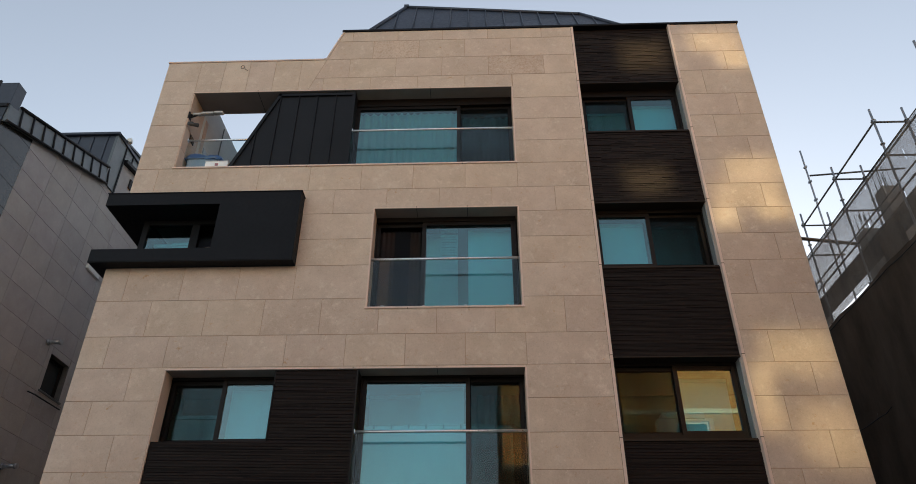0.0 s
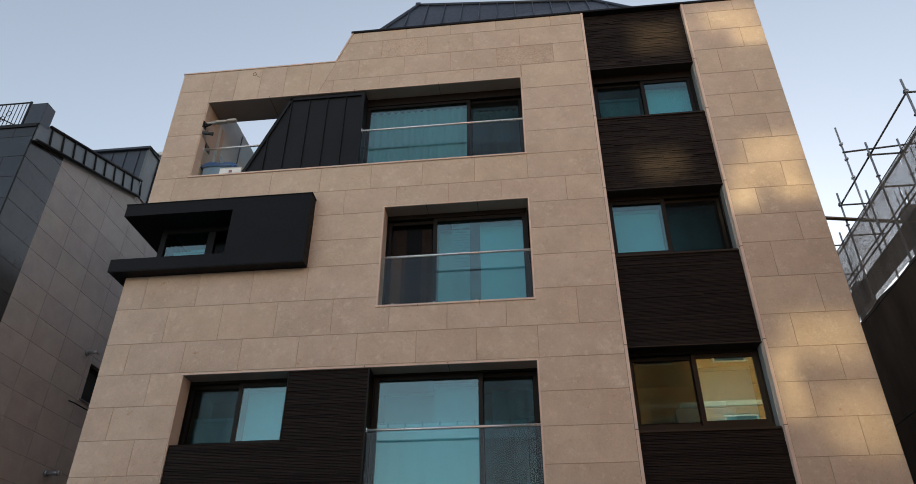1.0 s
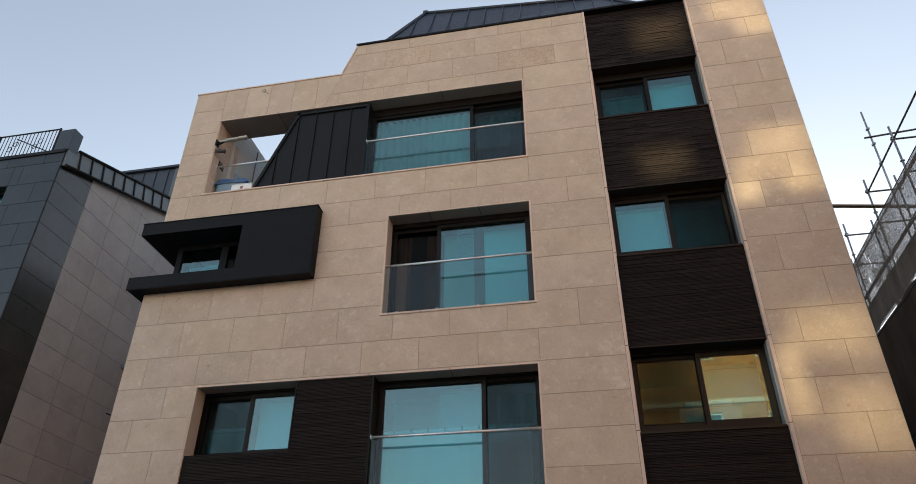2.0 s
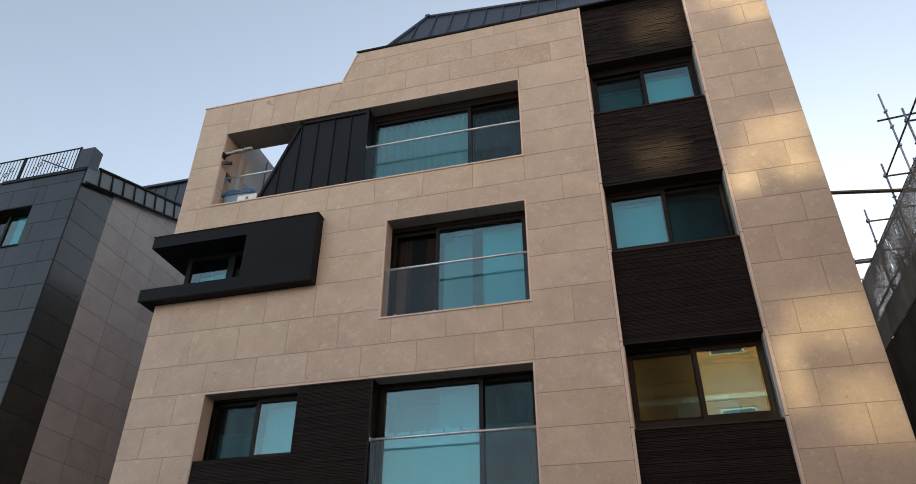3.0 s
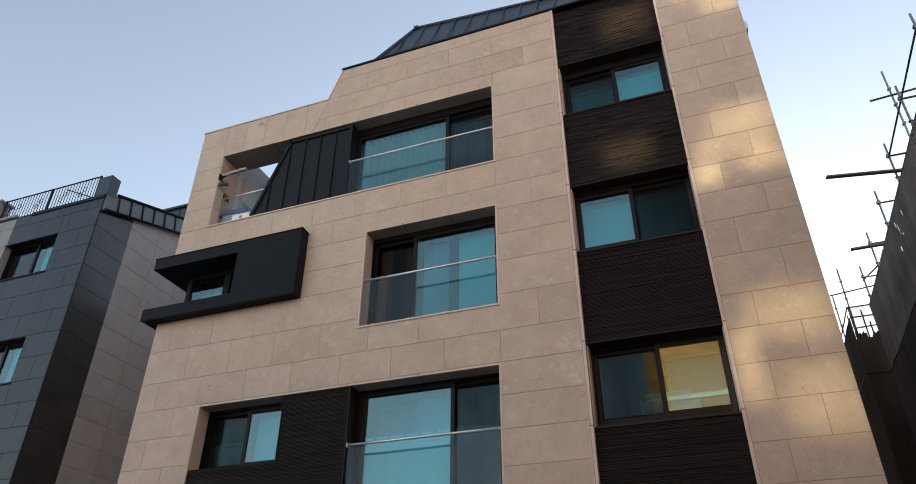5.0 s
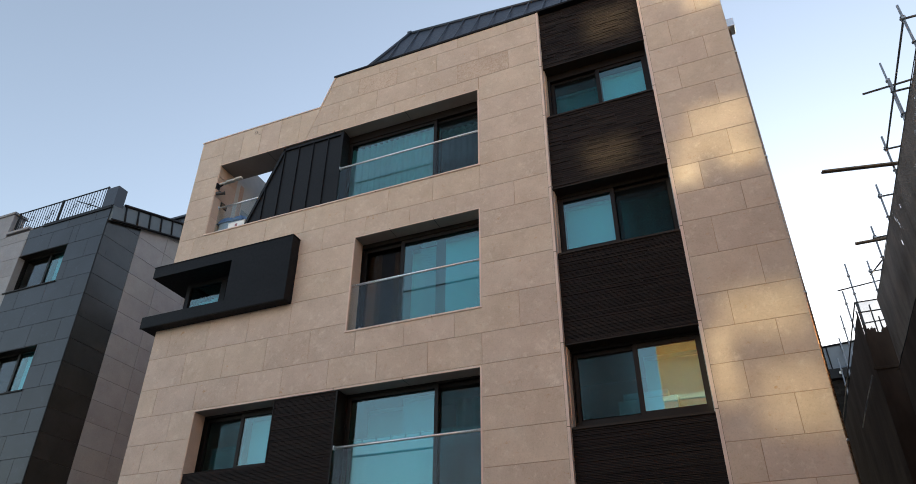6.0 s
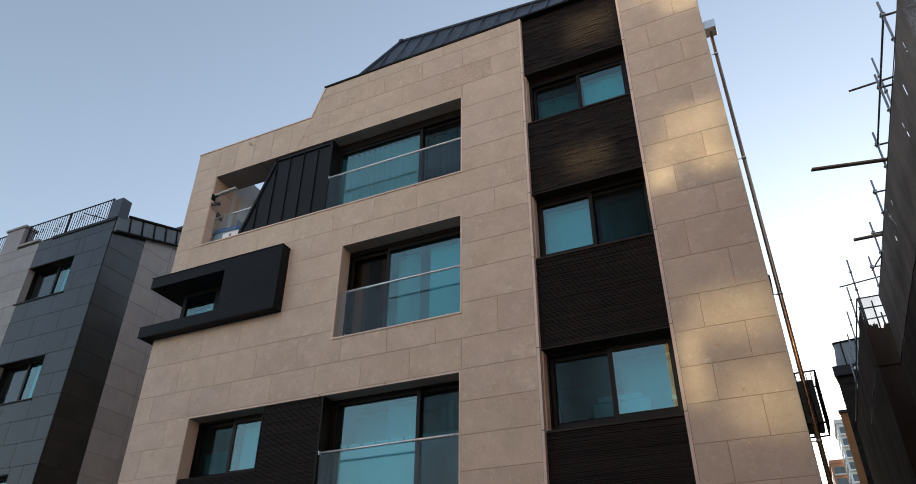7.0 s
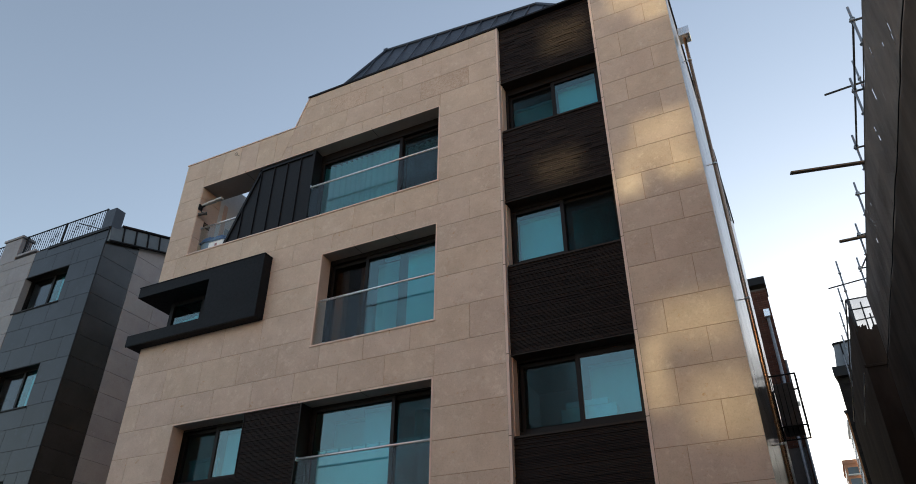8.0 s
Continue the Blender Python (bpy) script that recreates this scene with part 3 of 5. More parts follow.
# ---- dark ledger cladding
def ledger(x0, x1, z0, z1, y, seed, drip=True, ribbed=True):
    """Long thin bricks, laid dry: in even ribs, or as short pieces each a little forward or back."""
    rng = random.Random(seed)
    verts, faces = [], []
    rows = max(1, round((z1 - z0) / (0.0215 if ribbed else 0.042)))
    h = (z1 - z0) / rows
    for r in range(rows):
        x = x0 - rng.random() * 0.5
        while x < x1:
            w = rng.uniform(0.7, 2.4) if ribbed else rng.uniform(0.16, 0.55)
            a, b = max(x, x0), min(x + w, x1)
            x += w
            if b - a < 0.02:
                continue
            d = rng.choice((-0.005, -0.002, 0.0, 0.002)) + rng.uniform(-0.001, 0.001) if ribbed else rng.choice((-0.007, 0.0, 0.0, 0.0, 0.002)) + rng.uniform(-0.002, 0.002)
            c0, c1 = z0 + r * h + (0.0018 if ribbed else 0.001), z0 + (r + 1) * h - 0.001
            k = len(verts)
            verts += [(a + 0.001, y + d, c0), (b - 0.001, y + d, c0), (b - 0.001, y + d + 0.003, c1), (a + 0.001, y + d + 0.003, c1),
                      (a + 0.001, y + 0.03, c0), (b - 0.001, y + 0.03, c0), (b - 0.001, y + 0.03, c1), (a + 0.001, y + 0.03, c1)]
            faces += [(k, k + 1, k + 2, k + 3), (k + 1, k, k + 4, k + 5), (k + 3, k + 2, k + 6, k + 7), (k, k + 3, k + 7, k + 4), (k + 2, k + 1, k + 5, k + 6)]
    back = part("cladding_panel", boxes((x0, x1, y + 0.022, y + 0.30, z0, z1)), M_LEDGEBACK, house, "dark brown ledger-brick cladding panel")
    me = bpy.data.meshes.new("ledger_bricks")
    me.from_pydata(verts, [], faces)
    me.materials.append(M_LEDGE)
    ob = new("ledger_bricks", me)
    ob.parent = back
    tagged(ob, kind="stuff")
    if drip:
        part("drip_edge", boxes((x0, x1, y - 0.018, y + 0.30, z0 - 0.016, z0)), M_DRIP, back)
    return back


PY = F + 0.085
SILLS = [(11.71, TOP - 0.02), (8.78, 10.44), (5.84, 7.46), (0.4, 4.55)]
for i, (z0, z1) in enumerate(SILLS):
    ledger(STRIP[0], STRIP[1], z0, z1, PY, 11 + i, ribbed=i > 1)
part("cladding_panel", boxes((STRIP[0], STRIP[1], F + 0.40, F + 0.5, 0.4, 4.55), (STRIP[0], STRIP[1], F + 0.40, F + 0.5, 5.84, 7.46), (STRIP[0], STRIP[1], F + 0.40, F + 0.5, 8.78, 10.44), (STRIP[0], STRIP[1], F + 0.40, F + 0.5, 11.71, TOP - .02)), M_LEDGEBACK, house)
ledger(-3.098, -1.842, 4.55, O_LOW[3] - 0.02, F + 0.03, 31, drip=False)
ledger(O_LOW[0] + 0.02, -1.84, 2.72, 4.55, F + 0.03, 32)
part("edge_trim", boxes((-1.84, -1.815, F + 0.0, F + 0.34, 2.72, O_LOW[3] - 0.02), (-3.115, -3.10, F + 0.02, F + 0.34, 4.55, O_LOW[3] - 0.02)), M_FRAME, house)
part("cladding_panel", boxes((O_LOW[0] + 0.02, -1.84, F + 0.33, F + 0.5, 2.72, 4.55), (-3.10, -1.84, F + 0.33, F + 0.5, 4.55, O_LOW[3])), M_LEDGEBACK, house)


# ---- windows
def window(x0, x1, z0, z1, y, mull, head=0.07, low=0.05, side=0.02, front="l", dim=(), dark=(), glazing=None, mesh=None):
    """A two-sash sliding window: outer frame > sashes and panes; one sash runs in front of the other."""
    bm = bmesh.new()
    ring_frame(bm, x0, x1, z0, z1, y, y + 0.14, side, head, low)
    w = part("window", bm, M_FRAME, house, "dark brown sliding window")
    for k, (a, b) in enumerate(((x0 + side, mull + 0.03), (mull - 0.03, x1 - side))):
        near = (front == "l") == (k == 0)
        ys = y + (0.02 if near else 0.075)
        bm = bmesh.new()
        ring_frame(bm, a, b, z0 + low, z1 - head, ys, ys + 0.045, 0.07, 0.07, 0.07)
        bmesh.ops.bevel(bm, geom=bm.edges[:], offset=0.003, segments=1, affect="EDGES")
        part("sash", bm, M_FRAME, w)
        inner = (a + 0.065, b - 0.065, ys + 0.018, ys + 0.026, z0 + low + 0.065, z1 - head - 0.065)
        part("pane", boxes(inner), M_DIMGLASS if k in dark else glazing or M_GLASS, w, "teal-tinted glass")
        if k in dim:
            part("insect_screen", boxes((a + 0.06, b - 0.06, ys - 0.012, ys - 0.009, z0 + low + 0.06, z1 - head - 0.06)), mesh or M_SCREEN, w, "fine black insect screen")
    return w


WY = F + 0.29
window(-2.35, 0.775, 9.69, 11.585, WY, -0.285, head=0.185, front="l", dim=(1,), glazing=M_PALEGLASS)
# left sash here stands open; a dim brown pane fills it
window(-1.775, 0.735, 6.72, 8.67, WY, -0.90, head=0.09, low=0.08, front="r", dark=(0,))
window(-1.81, 0.755, 2.72, 5.65, WY, -0.125, head=0.03, front="l", dim=(1,))
window(-4.85, -3.105, 4.55, 5.65, WY, -3.98, head=0.04, front="r", dim=(0,))
for i, (z0, z1) in enumerate(((10.44, 11.71), (7.46, 8.78), (4.55, 5.84))):
    window(STRIP[0] + 0.02, STRIP[1] - 0.02, z0, z1 - 0.02, WY, (3.105, 3.09, 3.105)[i], head=(0.16, 0.07, 0.045)[i], low=0.12, side=(0.05, 0.02, 0.02)[i], front="r" if i != 1 else "l", dim=((0,), (1,), (0,))[i], mesh=(None, M_DENSESCREEN, M_CLOSESCREEN)[i])
    for x in (STRIP[0], STRIP[1] - 0.02):
        part("jamb", boxes((x, x + 0.02, PY + 0.03, F + 0.45, z0 + 0.002, z1 - 0.022)), M_JAMB if x > 3 else M_REVEAL, house, "grey metal jamb" if x > 3 else "beige stone jamb")
    part("sill", boxes((STRIP[0] + 0.02, STRIP[1] - 0.02, PY - 0.02, WY, z0 - 0.03, z0 + 0.004)), M_DRIP, house)


# ---- glass railings
def railing(x0, x1, z0, z1, y, name="railing", ends=True):
    rail = part(name, tubes(((x0, y, z1), (x1, y, z1), 0.021), sides=14), M_STEEL, house, "steel handrail over clear glass")
    part("glass_panel", boxes((x0 + 0.015, x1 - 0.015, y - 0.005, y + 0.005, z0 + 0.03, z1 - 0.03)), M_RAILGLASS, rail, "clear balustrade glass")
    n = max(2, int((x1 - x0) / 0.62))
    for i in range(n):
        x = x0 + 0.25 + (x1 - x0 - 0.5) * i / (n - 1)
        part("clamp", boxes((x - 0.024, x + 0.024, y - 0.016, y + 0.016, z0 + 0.004, z0 + 0.036), bevel=0.004), M_JAMB, rail)
    for x in (x0, x1 - 0.012):
        part("wall_plate", boxes((x, x + 0.012, y - 0.035, y + 0.035, z1 - 0.035, z1 + 0.035), bevel=0.003), M_STEEL, rail)
    return rail


railing(-2.33, 0.77, 9.70, 10.55, F + 0.045)
railing(-1.775, 0.775, 6.73, 7.65, F + 0.045)
railing(-1.81, 0.765, 3.75, 4.68, F + 0.045)
railing(-5.58, -4.05, 9.70, 10.53, F + 0.22)

# ---- blinds and curtains behind the panes


def curtain(x0, x1, z0, z1, y, pleat=0.14, depth=0.045, seed=1, label="pale sheer curtain in soft pleats", mat=None):
    rng = random.Random(seed)
    bm = bmesh.new()
    n = int((x1 - x0) / pleat * 8)
    ph = rng.random() * 6
    cols = []
    for i in range(n + 1):
        x = x0 + (x1 - x0) * i / n
        a = x / pleat * 2 * math.pi + ph + 0.9 * math.sin(x * 5 + ph)
        d = depth * math.sin(a) * (0.7 + 0.3 * math.sin(x * 3.1 + ph))
        cols.append((bm.verts.new((x, y + d * 0.8, z1)), bm.verts.new((x + 0.01 * math.sin(x * 7), y + d * 1.25, z0))))
    for (a, b), (c, d) in zip(cols, cols[1:]):
        bm.faces.new((a, c, d, b)).smooth = True
    bmesh.ops.solidify(bm, geom=bm.faces[:], thickness=0.004)
    return solid("curtain", bm, mat or M_CURTAIN, label, "curtain")


def roller_blind(x0, x1, z0, z1, y, slat=0.0, label="white roller blind drawn down", mat=None):
    root = thing("window_blind", label, "blind", at=(0, 0, 0))
    if slat:
        n = int((z1 - z0) / slat)
        bm = bmesh.new()
        for i in range(n):
            z = z0 + i * slat
            v = [bm.verts.new(c) for c in ((x0, y - 0.003, z), (x1, y - 0.003, z), (x1, y + 0.005, z + slat * 1.02), (x0, y + 0.005, z + slat * 1.02))]
            bm.faces.new(v)
        bmesh.ops.solidify(bm, geom=bm.faces[:], thickness=0.002)
        s = part("slats", bm, M_BLIND, root)
        tagged(s, kind="stuff")
    else:
        part("fabric", boxes((x0, x1, y, y + 0.004, z0, z1)), mat or M_BLIND, root)
    part("bottom_bar", boxes((x0, x1, y - 0.012, y + 0.016, z0 - 0.03, z0), bevel=0.003), M_WHITE, root)
    part("head_rail", boxes((x0, x1, y - 0.03, y + 0.04, z1, z1 + 0.06), bevel=0.004), M_WHITE, root)
    return root


BY = WY + 0.26
curtain(-2.32, -0.25, 9.72, 11.34, WY + 0.18, seed=1)
curtain(-0.22, 0.74, 9.72, 11.20, WY + 0.19, seed=2)
roller_blind(-0.62, -0.30, 6.80, 8.50, BY - 0.02, slat=0.055, label="white slatted blind lowered to the sill")
roller_blind(-0.12, 0.72, 6.78, 8.50, BY + 0.02, label="white roller blind lowered to the sill")
roller_blind(-0.88, -0.60, 6.80, 8.50, BY + 0.16, label="narrow white blind behind the slatted one")
solid("board", boxes((-1.68, -1.50, WY + 0.17, WY + 0.19, 6.80, 7.92), bevel=0.004), M_BEIGE, "beige board leaning behind the open sash", "board")
curtain(-1.72, -1.44, 6.80, 8.50, WY + 0.22, pleat=0.09, depth=0.03, seed=8, label="brown curtain gathered behind the open sash", mat=M_BROWNCLOTH)
curtain(-1.16, -0.98, 6.80, 8.50, WY + 0.24, pleat=0.07, depth=0.025, seed=9, label="brown curtain gathered behind the open sash", mat=M_BROWNCLOTH)
roller_blind(-0.90, -0.20, 4.98, 5.52, BY + 0.10, label="blue-grey roller blind half drawn", mat=M_GREYBLIND)
roller_blind(-1.76, -0.92, 4.98, 5.52, BY + 0.45, label="blue-grey roller blind half drawn, further back", mat=M_GREYBLIND)
cafe = thing("cafe_curtain", "white cafe curtain clipped across the lower half", "curtain")
part("cloth", boxes((-1.78, 0.55, BY + 0.02, BY + 0.026, 2.76, 4.93)), M_CURTAIN, cafe)
part("rod", tubes(((-1.80, BY + 0.02, 4.945), (0.60, BY + 0.02, 4.945), 0.008), sides=6), M_STEEL, cafe)
for i in range(9):
    x = -1.6 + 0.27 * i
    part("clip", boxes((x - 0.012, x + 0.012, BY + 0.005, BY + 0.03, 4.89, 4.95), bevel=0.002), M_JAMB, cafe)
curtain(0.0, 0.72, 4.98, 5.50, BY + 0.25, seed=4, label="pale curtain drawn across")
roller_blind(-4.76, -4.06, 4.62, 5.05, BY, label="white panel standing behind the pane")
roller_blind(-3.92, -3.18, 4.62, 5.52, BY, label="white roller blind drawn down")
roller_blind(2.20, 3.04, 10.42, 11.24, BY, label="white roller blind half drawn")
roller_blind(3.14, 4.04, 10.42, 11.42, BY, label="white roller blind drawn down")
roller_blind(2.20, 3.04, 7.48, 8.56, BY, label="white roller blind drawn down")
roller_blind(3.16, 4.02, 7.48, 8.56, BY + 0.10, label="white roller blind drawn down")
roller_blind(3.16, 4.02, 4.60, 5.66, BY + 0.20, label="white roller blind drawn down")
CARTONS = [(2.75, 3.60, 4.55, 4.97), (2.83, 3.48, 4.975, 5.07)]
for x0, x1, z0, z1 in CARTONS:
    c = solid("carton", boxes((x0, x1, WY + 0.145, WY + 0.30, z0, z1), bevel=0.006), M_CARTON, "white carton stacked behind the window", "box", "cartons behind the window")

# ---- black window surround, open at the house corner
SB = F - 0.24
bm = bmesh.new()
for z0, z1 in ((8.67, 8.92), (7.52, 7.76)):
    prism_pts = [(-6.50, SB), (-4.46, SB), (-4.46, F + 0.27), (-6.0, F + 0.27), (-6.0, 11.7), (-6.50, 11.7)]
    lo = [bm.verts.new((x, y, z0)) for x, y in prism_pts]
    hi = [bm.verts.new((x, y, z1)) for x, y in prism_pts]
    bm.faces.new(lo[::-1])
    bm.faces.new(hi)
    for i in range(6):
        j = (i + 1) % 6
        bm.faces.new((lo[i], lo[j], hi[j], hi[i]))
box(bm, -4.46, -3.04, SB, F + 0.27, 7.52, 8.92)
bmesh.ops.remove_doubles(bm, verts=bm.verts[:], dist=0.0005)
sur = part("window_surround", bm, M_BOX, house, "black coated metal window surround wrapping the corner")
part("flashing", boxes((-6.515, -3.025, SB - 0.012, F + 0.0, 8.92, 8.932), (-6.515, -6.29, F, 11.71, 8.92, 8.932)), M_BOX, sur)
part("drip_edge", boxes((-6.5, -3.04, SB + 0.006, SB + 0.02, 7.505, 7.52)), M_BOX, sur)
bm = bmesh.new()
ring_frame(bm, -6.0, -4.47, 7.76, 8.68, F + 0.265, F + 0.36, 0.10, 0.10, 0.05)
box(bm, -5.10, -4.96, F + 0.275, F + 0.35, 7.81, 8.58)
w = part("window", bm, M_BOX, house, "dark corner window")
part("pane", boxes((-5.9, -5.10, F + 0.30, F + 0.308, 7.81, 8.58)), M_GLASS, w)
part("pane", boxes((-4.96, -4.57, F + 0.32, F + 0.328, 7.81, 8.58)), M_DIMGLASS, w)
bm = boxes((-6.0, -5.9, F + 0.36, 11.7, 8.6, 8.68), (-6.0, -5.9, F + 0.36, 11.7, 7.76, 7.82), (-6.0, -5.9, 11.62, 11.7, 7.82, 8.6))
w = part("window", bm, M_BOX, house, "dark side light of the corner window")
part("pane", boxes((-5.96, -5.952, F + 0.36, 11.62, 7.82, 8.6)), M_DARKGLASS, w)
roller_blind(-5.52, -5.12, 7.80, 8.30, BY, label="white roller blind half drawn")
roller_blind(-5.88, -5.50, 7.80, 8.30, BY + 0.05, label="blue-grey roller blind half drawn", mat=M_GREYBLIND)
roller_blind(-4.94, -4.58, 7.80, 8.26, BY + 0.1, label="narrow grey blind half drawn", mat=M_GREYBLIND)

# ---- zinc wall of the terrace dormer
zo = [(-4.60, 9.70), (-3.86, 11.58), (-2.36, 11.58), (-2.36, 9.70)]
bm = bmesh.new()
ZY = F + 0.06
prism(bm, zo, ZY, ZY + 0.40)
dormer = part("dormer_wall", bm, M_ZINC, house, "black standing-seam zinc wall with slanting end")
seam_x = [-2.72, -3.09, -3.46, -3.83, -4.20]
for x in seam_x:
    ztop = 11.56 if x > -3.86 else 9.70 + (x + 4.60) / 0.74 * 1.88 - 0.05
    part("seam", boxes((x - 0.008, x + 0.008, ZY - 0.028, ZY, 9.72, ztop)), M_ZINC, dormer)
for a, b in (((-4.60, 9.70), (-3.86, 11.56)), ((-3.88, 11.545), (-2.36, 11.545))):
    d = Vector((b[0] - a[0], b[1] - a[1])).normalized() * 0.045
    bm = bmesh.new()
    prism(bm, [(a[0] - 0.0, a[1]), (a[0] + d.y * 1.3, a[1] - d.x * 1.3), (b[0] + d.y * 1.3, b[1] - d.x * 1.3), b], ZY - 0.035, ZY + 0.002)
    part("flashing", bm, M_ZINC, dormer)
part("flashing", boxes((-2.40, -2.335, ZY - 0.03, WY + 0.02, 9.70, 11.58)), M_ZINC, dormer)
# the dormer's slope behind
bm = bmesh.new()
prism(bm, [(-4.60, 9.70), (-3.9, 11.5), (-3.2, 13.0), (-2.6, 13.0), (-2.6, 9.70)], ZY + 0.40, YB)
part("roof_slope", bm, M_ZINC, house)
part("terrace_floor", boxes((XL + 0.35, -2.6, F + 0.4, YB, 9.66, 9.69)), M_CONC, house)

# ---- hipped zinc roof with standing seams
base = [(-2.55, F + 0.30, TOP + 0.05), (3.85, F + 0.30, TOP + 0.05), (4.9, 19.6, TOP + 0.05), (-2.55, 19.6, TOP + 0.05)]
crown = [(-1.62, 11.54, 15.72), (2.60, 11.54, 15.32), (2.9, 18.2, 15.32), (-1.62, 18.2, 15.72)]
bm = bmesh.new()
vb, vc = [bm.verts.new(c) for c in base], [bm.verts.new(c) for c in crown]
bm.faces.new(vc)
bm.faces.new(vb[::-1])
for i in range(4):
    j = (i + 1) % 4
    bm.faces.new((vb[i], vb[j], vc[j], vc[i]))
roof = part("roof", bm, M_ROOF, house, "blue-black standing-seam zinc roof")


xs = [-2.2 + 0.42 * i for i in range(15)]
e0, e1, c0, c1 = Vector(base[0]), Vector(base[1]), Vector(crown[0]), Vector(crown[1])
for x in xs:
    if x < c0.x:
        v = (x - e0.x) / (c0.x - e0.x)
    elif x > c1.x:
        v = (e1.x - x) / (e1.x - c1.x)
    else:
        v = 1.0
    if v < 0.08:
        continue
    ztop = (c0.z + (c1.z - c0.z) * min(1, max(0, (x - c0.x) / (c1.x - c0.x))))
    p, q = Vector((x, e0.y - 0.02, e0.z)), Vector((x, e0.y + (c0.y - e0.y) * v - 0.02, e0.z + (ztop - e0.z) * v))
    part("seam", tubes((p, q, 0.016), sides=6), M_ROOF, roof)
ridge = [e0, c0, c1, e1]
for a, b in zip(ridge, ridge[1:]):
    part("ridge_cap", tubes((a + Vector((0, -0.01, 0.01)), b + Vector((0, -0.01, 0.01)), 0.045), sides=8), M_ROOF, roof)
part("ridge_cap", boxes((c0.x - 0.06, c0.x + 0.06, c0.y - 0.06, c0.y + 0.12, c0.z - 0.02, c0.z + 0.07), bevel=0.01), M_ROOF, roof)

# ---- things on the terrace
lamp = thing("wall_lamp", "white bar floodlight on a dark wall bracket", "lamp", at=(-5.58, F + 0.05, 11.05))


def local(bm, ob):
    bmesh.ops.translate(bm, verts=bm.verts[:], vec=-ob.location)
    return bm


part("housing", local(boxes((-5.53, -5.36, F + 0.02, F + 0.09, 11.035, 11.085), (-5.355, -5.12, F + 0.01, F + 0.10, 11.045, 11.10), (-5.115, -4.93, F + 0.01, F + 0.10, 11.06, 11.115), bevel=0.010), lamp), M_LAMP, lamp)
part("bracket", local(tubes(((-5.60, F + 0.06, 10.98), (-5.44, F + 0.06, 11.05), 0.02), ((-5.60, F + 0.06, 11.06), (-5.45, F + 0.06, 11.06), 0.018)), lamp), M_IRON, lamp)
part("wall_plate", local(boxes((-5.60, -5.575, F + 0.0, F + 0.12, 10.93, 11.10), bevel=0.004), lamp), M_IRON, lamp)
cctv = thing("security_camera", "small grey security camera under the terrace lamp", "camera", at=(-5.55, F + 0.08, 10.86))
part("body", local(tubes(((-5.55, F + 0.00, 10.78), (-5.42, F + 0.12, 10.84), 0.036), ((-5.425, F + 0.115, 10.838), (-5.41, F + 0.13, 10.845), 0.042), sides=14), cctv), M_DARKPIPE, cctv)
part("arm", local(bent_tube([Vector((-5.60, F + 0.10, 10.90)), Vector((-5.52, F + 0.10, 10.90)), Vector((-5.49, F + 0.09, 10.84))], 0.014), cctv), M_IRON, cctv)
plate = thing("wall_sign", "small dark framed plate on the terrace wall", "sign", at=(-5.58, F + 0.3, 10.6))
part("frame", local(boxes((-5.58, -5.565, F + 0.24, F + 0.44, 10.58, 10.72), bevel=0.003), plate), M_IRON, plate)
part("face", local(boxes((-5.565, -5.561, F + 0.26, F + 0.42, 10.60, 10.70)), plate), M_PLANK, plate)

M_TUB = plain("blue_grey_plastic", (0.30, 0.36, 0.45), 0.4, vary=0.1, scale=4)
tub = thing("storage_box", "blue-grey plastic storage box under a blue sheet", "box", at=(-5.25, F + 0.3, 9.692))
part("body", local(boxes((-5.53, -4.96, F + 0.27, F + 0.55, 9.692, 10.12), bevel=0.02), tub), M_TUB, tub)
part("rim", local(boxes((-5.55, -4.94, F + 0.25, F + 0.57, 10.12, 10.145), bevel=0.008), tub), M_TUB, tub)
# crumpled sheet over the box: higher in the middle, hanging at the ends
bm = bmesh.new()
grid = []
NU, NV = 34, 18
for i in range(NU + 1):
    row = []
    for k in range(NV + 1):
        u, v = i / NU, k / NV
        x, y = -5.575 + 0.74 * u, F + 0.24 + 0.36 * v
        edge = min(u, 1 - u, v * 0.55, (1 - v) * 0.55)
        drop = max(0.0, 0.09 - edge) * 1.5
        z = 10.235 - drop + 0.05 * noise.noise(Vector((x * 6, y * 6, 2.0))) + 0.03 * noise.noise(Vector((x * 15, y * 15, 5.0)))
        row.append(bm.verts.new((x, y, max(z, 10.15) if edge > 0.06 else z)))
    grid.append(row)
for i in range(NU):
    for k in range(NV):
        bm.faces.new((grid[i][k], grid[i + 1][k], grid[i + 1][k + 1], grid[i][k + 1])).smooth = True
bmesh.ops.solidify(bm, geom=bm.faces[:], thickness=0.006)
solid("plastic_sheet", bm, M_BLUE, "crumpled blue plastic sheet thrown over the storage box", "sheet")
carton = thing("carton", "white carton with a red printed square", "box", at=(-4.8, F + 0.1, 9.692))
part("body", local(boxes((-5.05, -4.62, F + 0.06, F + 0.21, 9.692, 9.87), bevel=0.004), carton), M_CARD, carton)
part("lid", local(boxes((-5.055, -4.615, F + 0.055, F + 0.215, 9.87, 9.885), bevel=0.003), carton), M_WHITE, carton)
part("print", local(boxes((-4.86, -4.80, F + 0.055, F + 0.06, 9.765, 9.825)), carton), M_RED, carton)
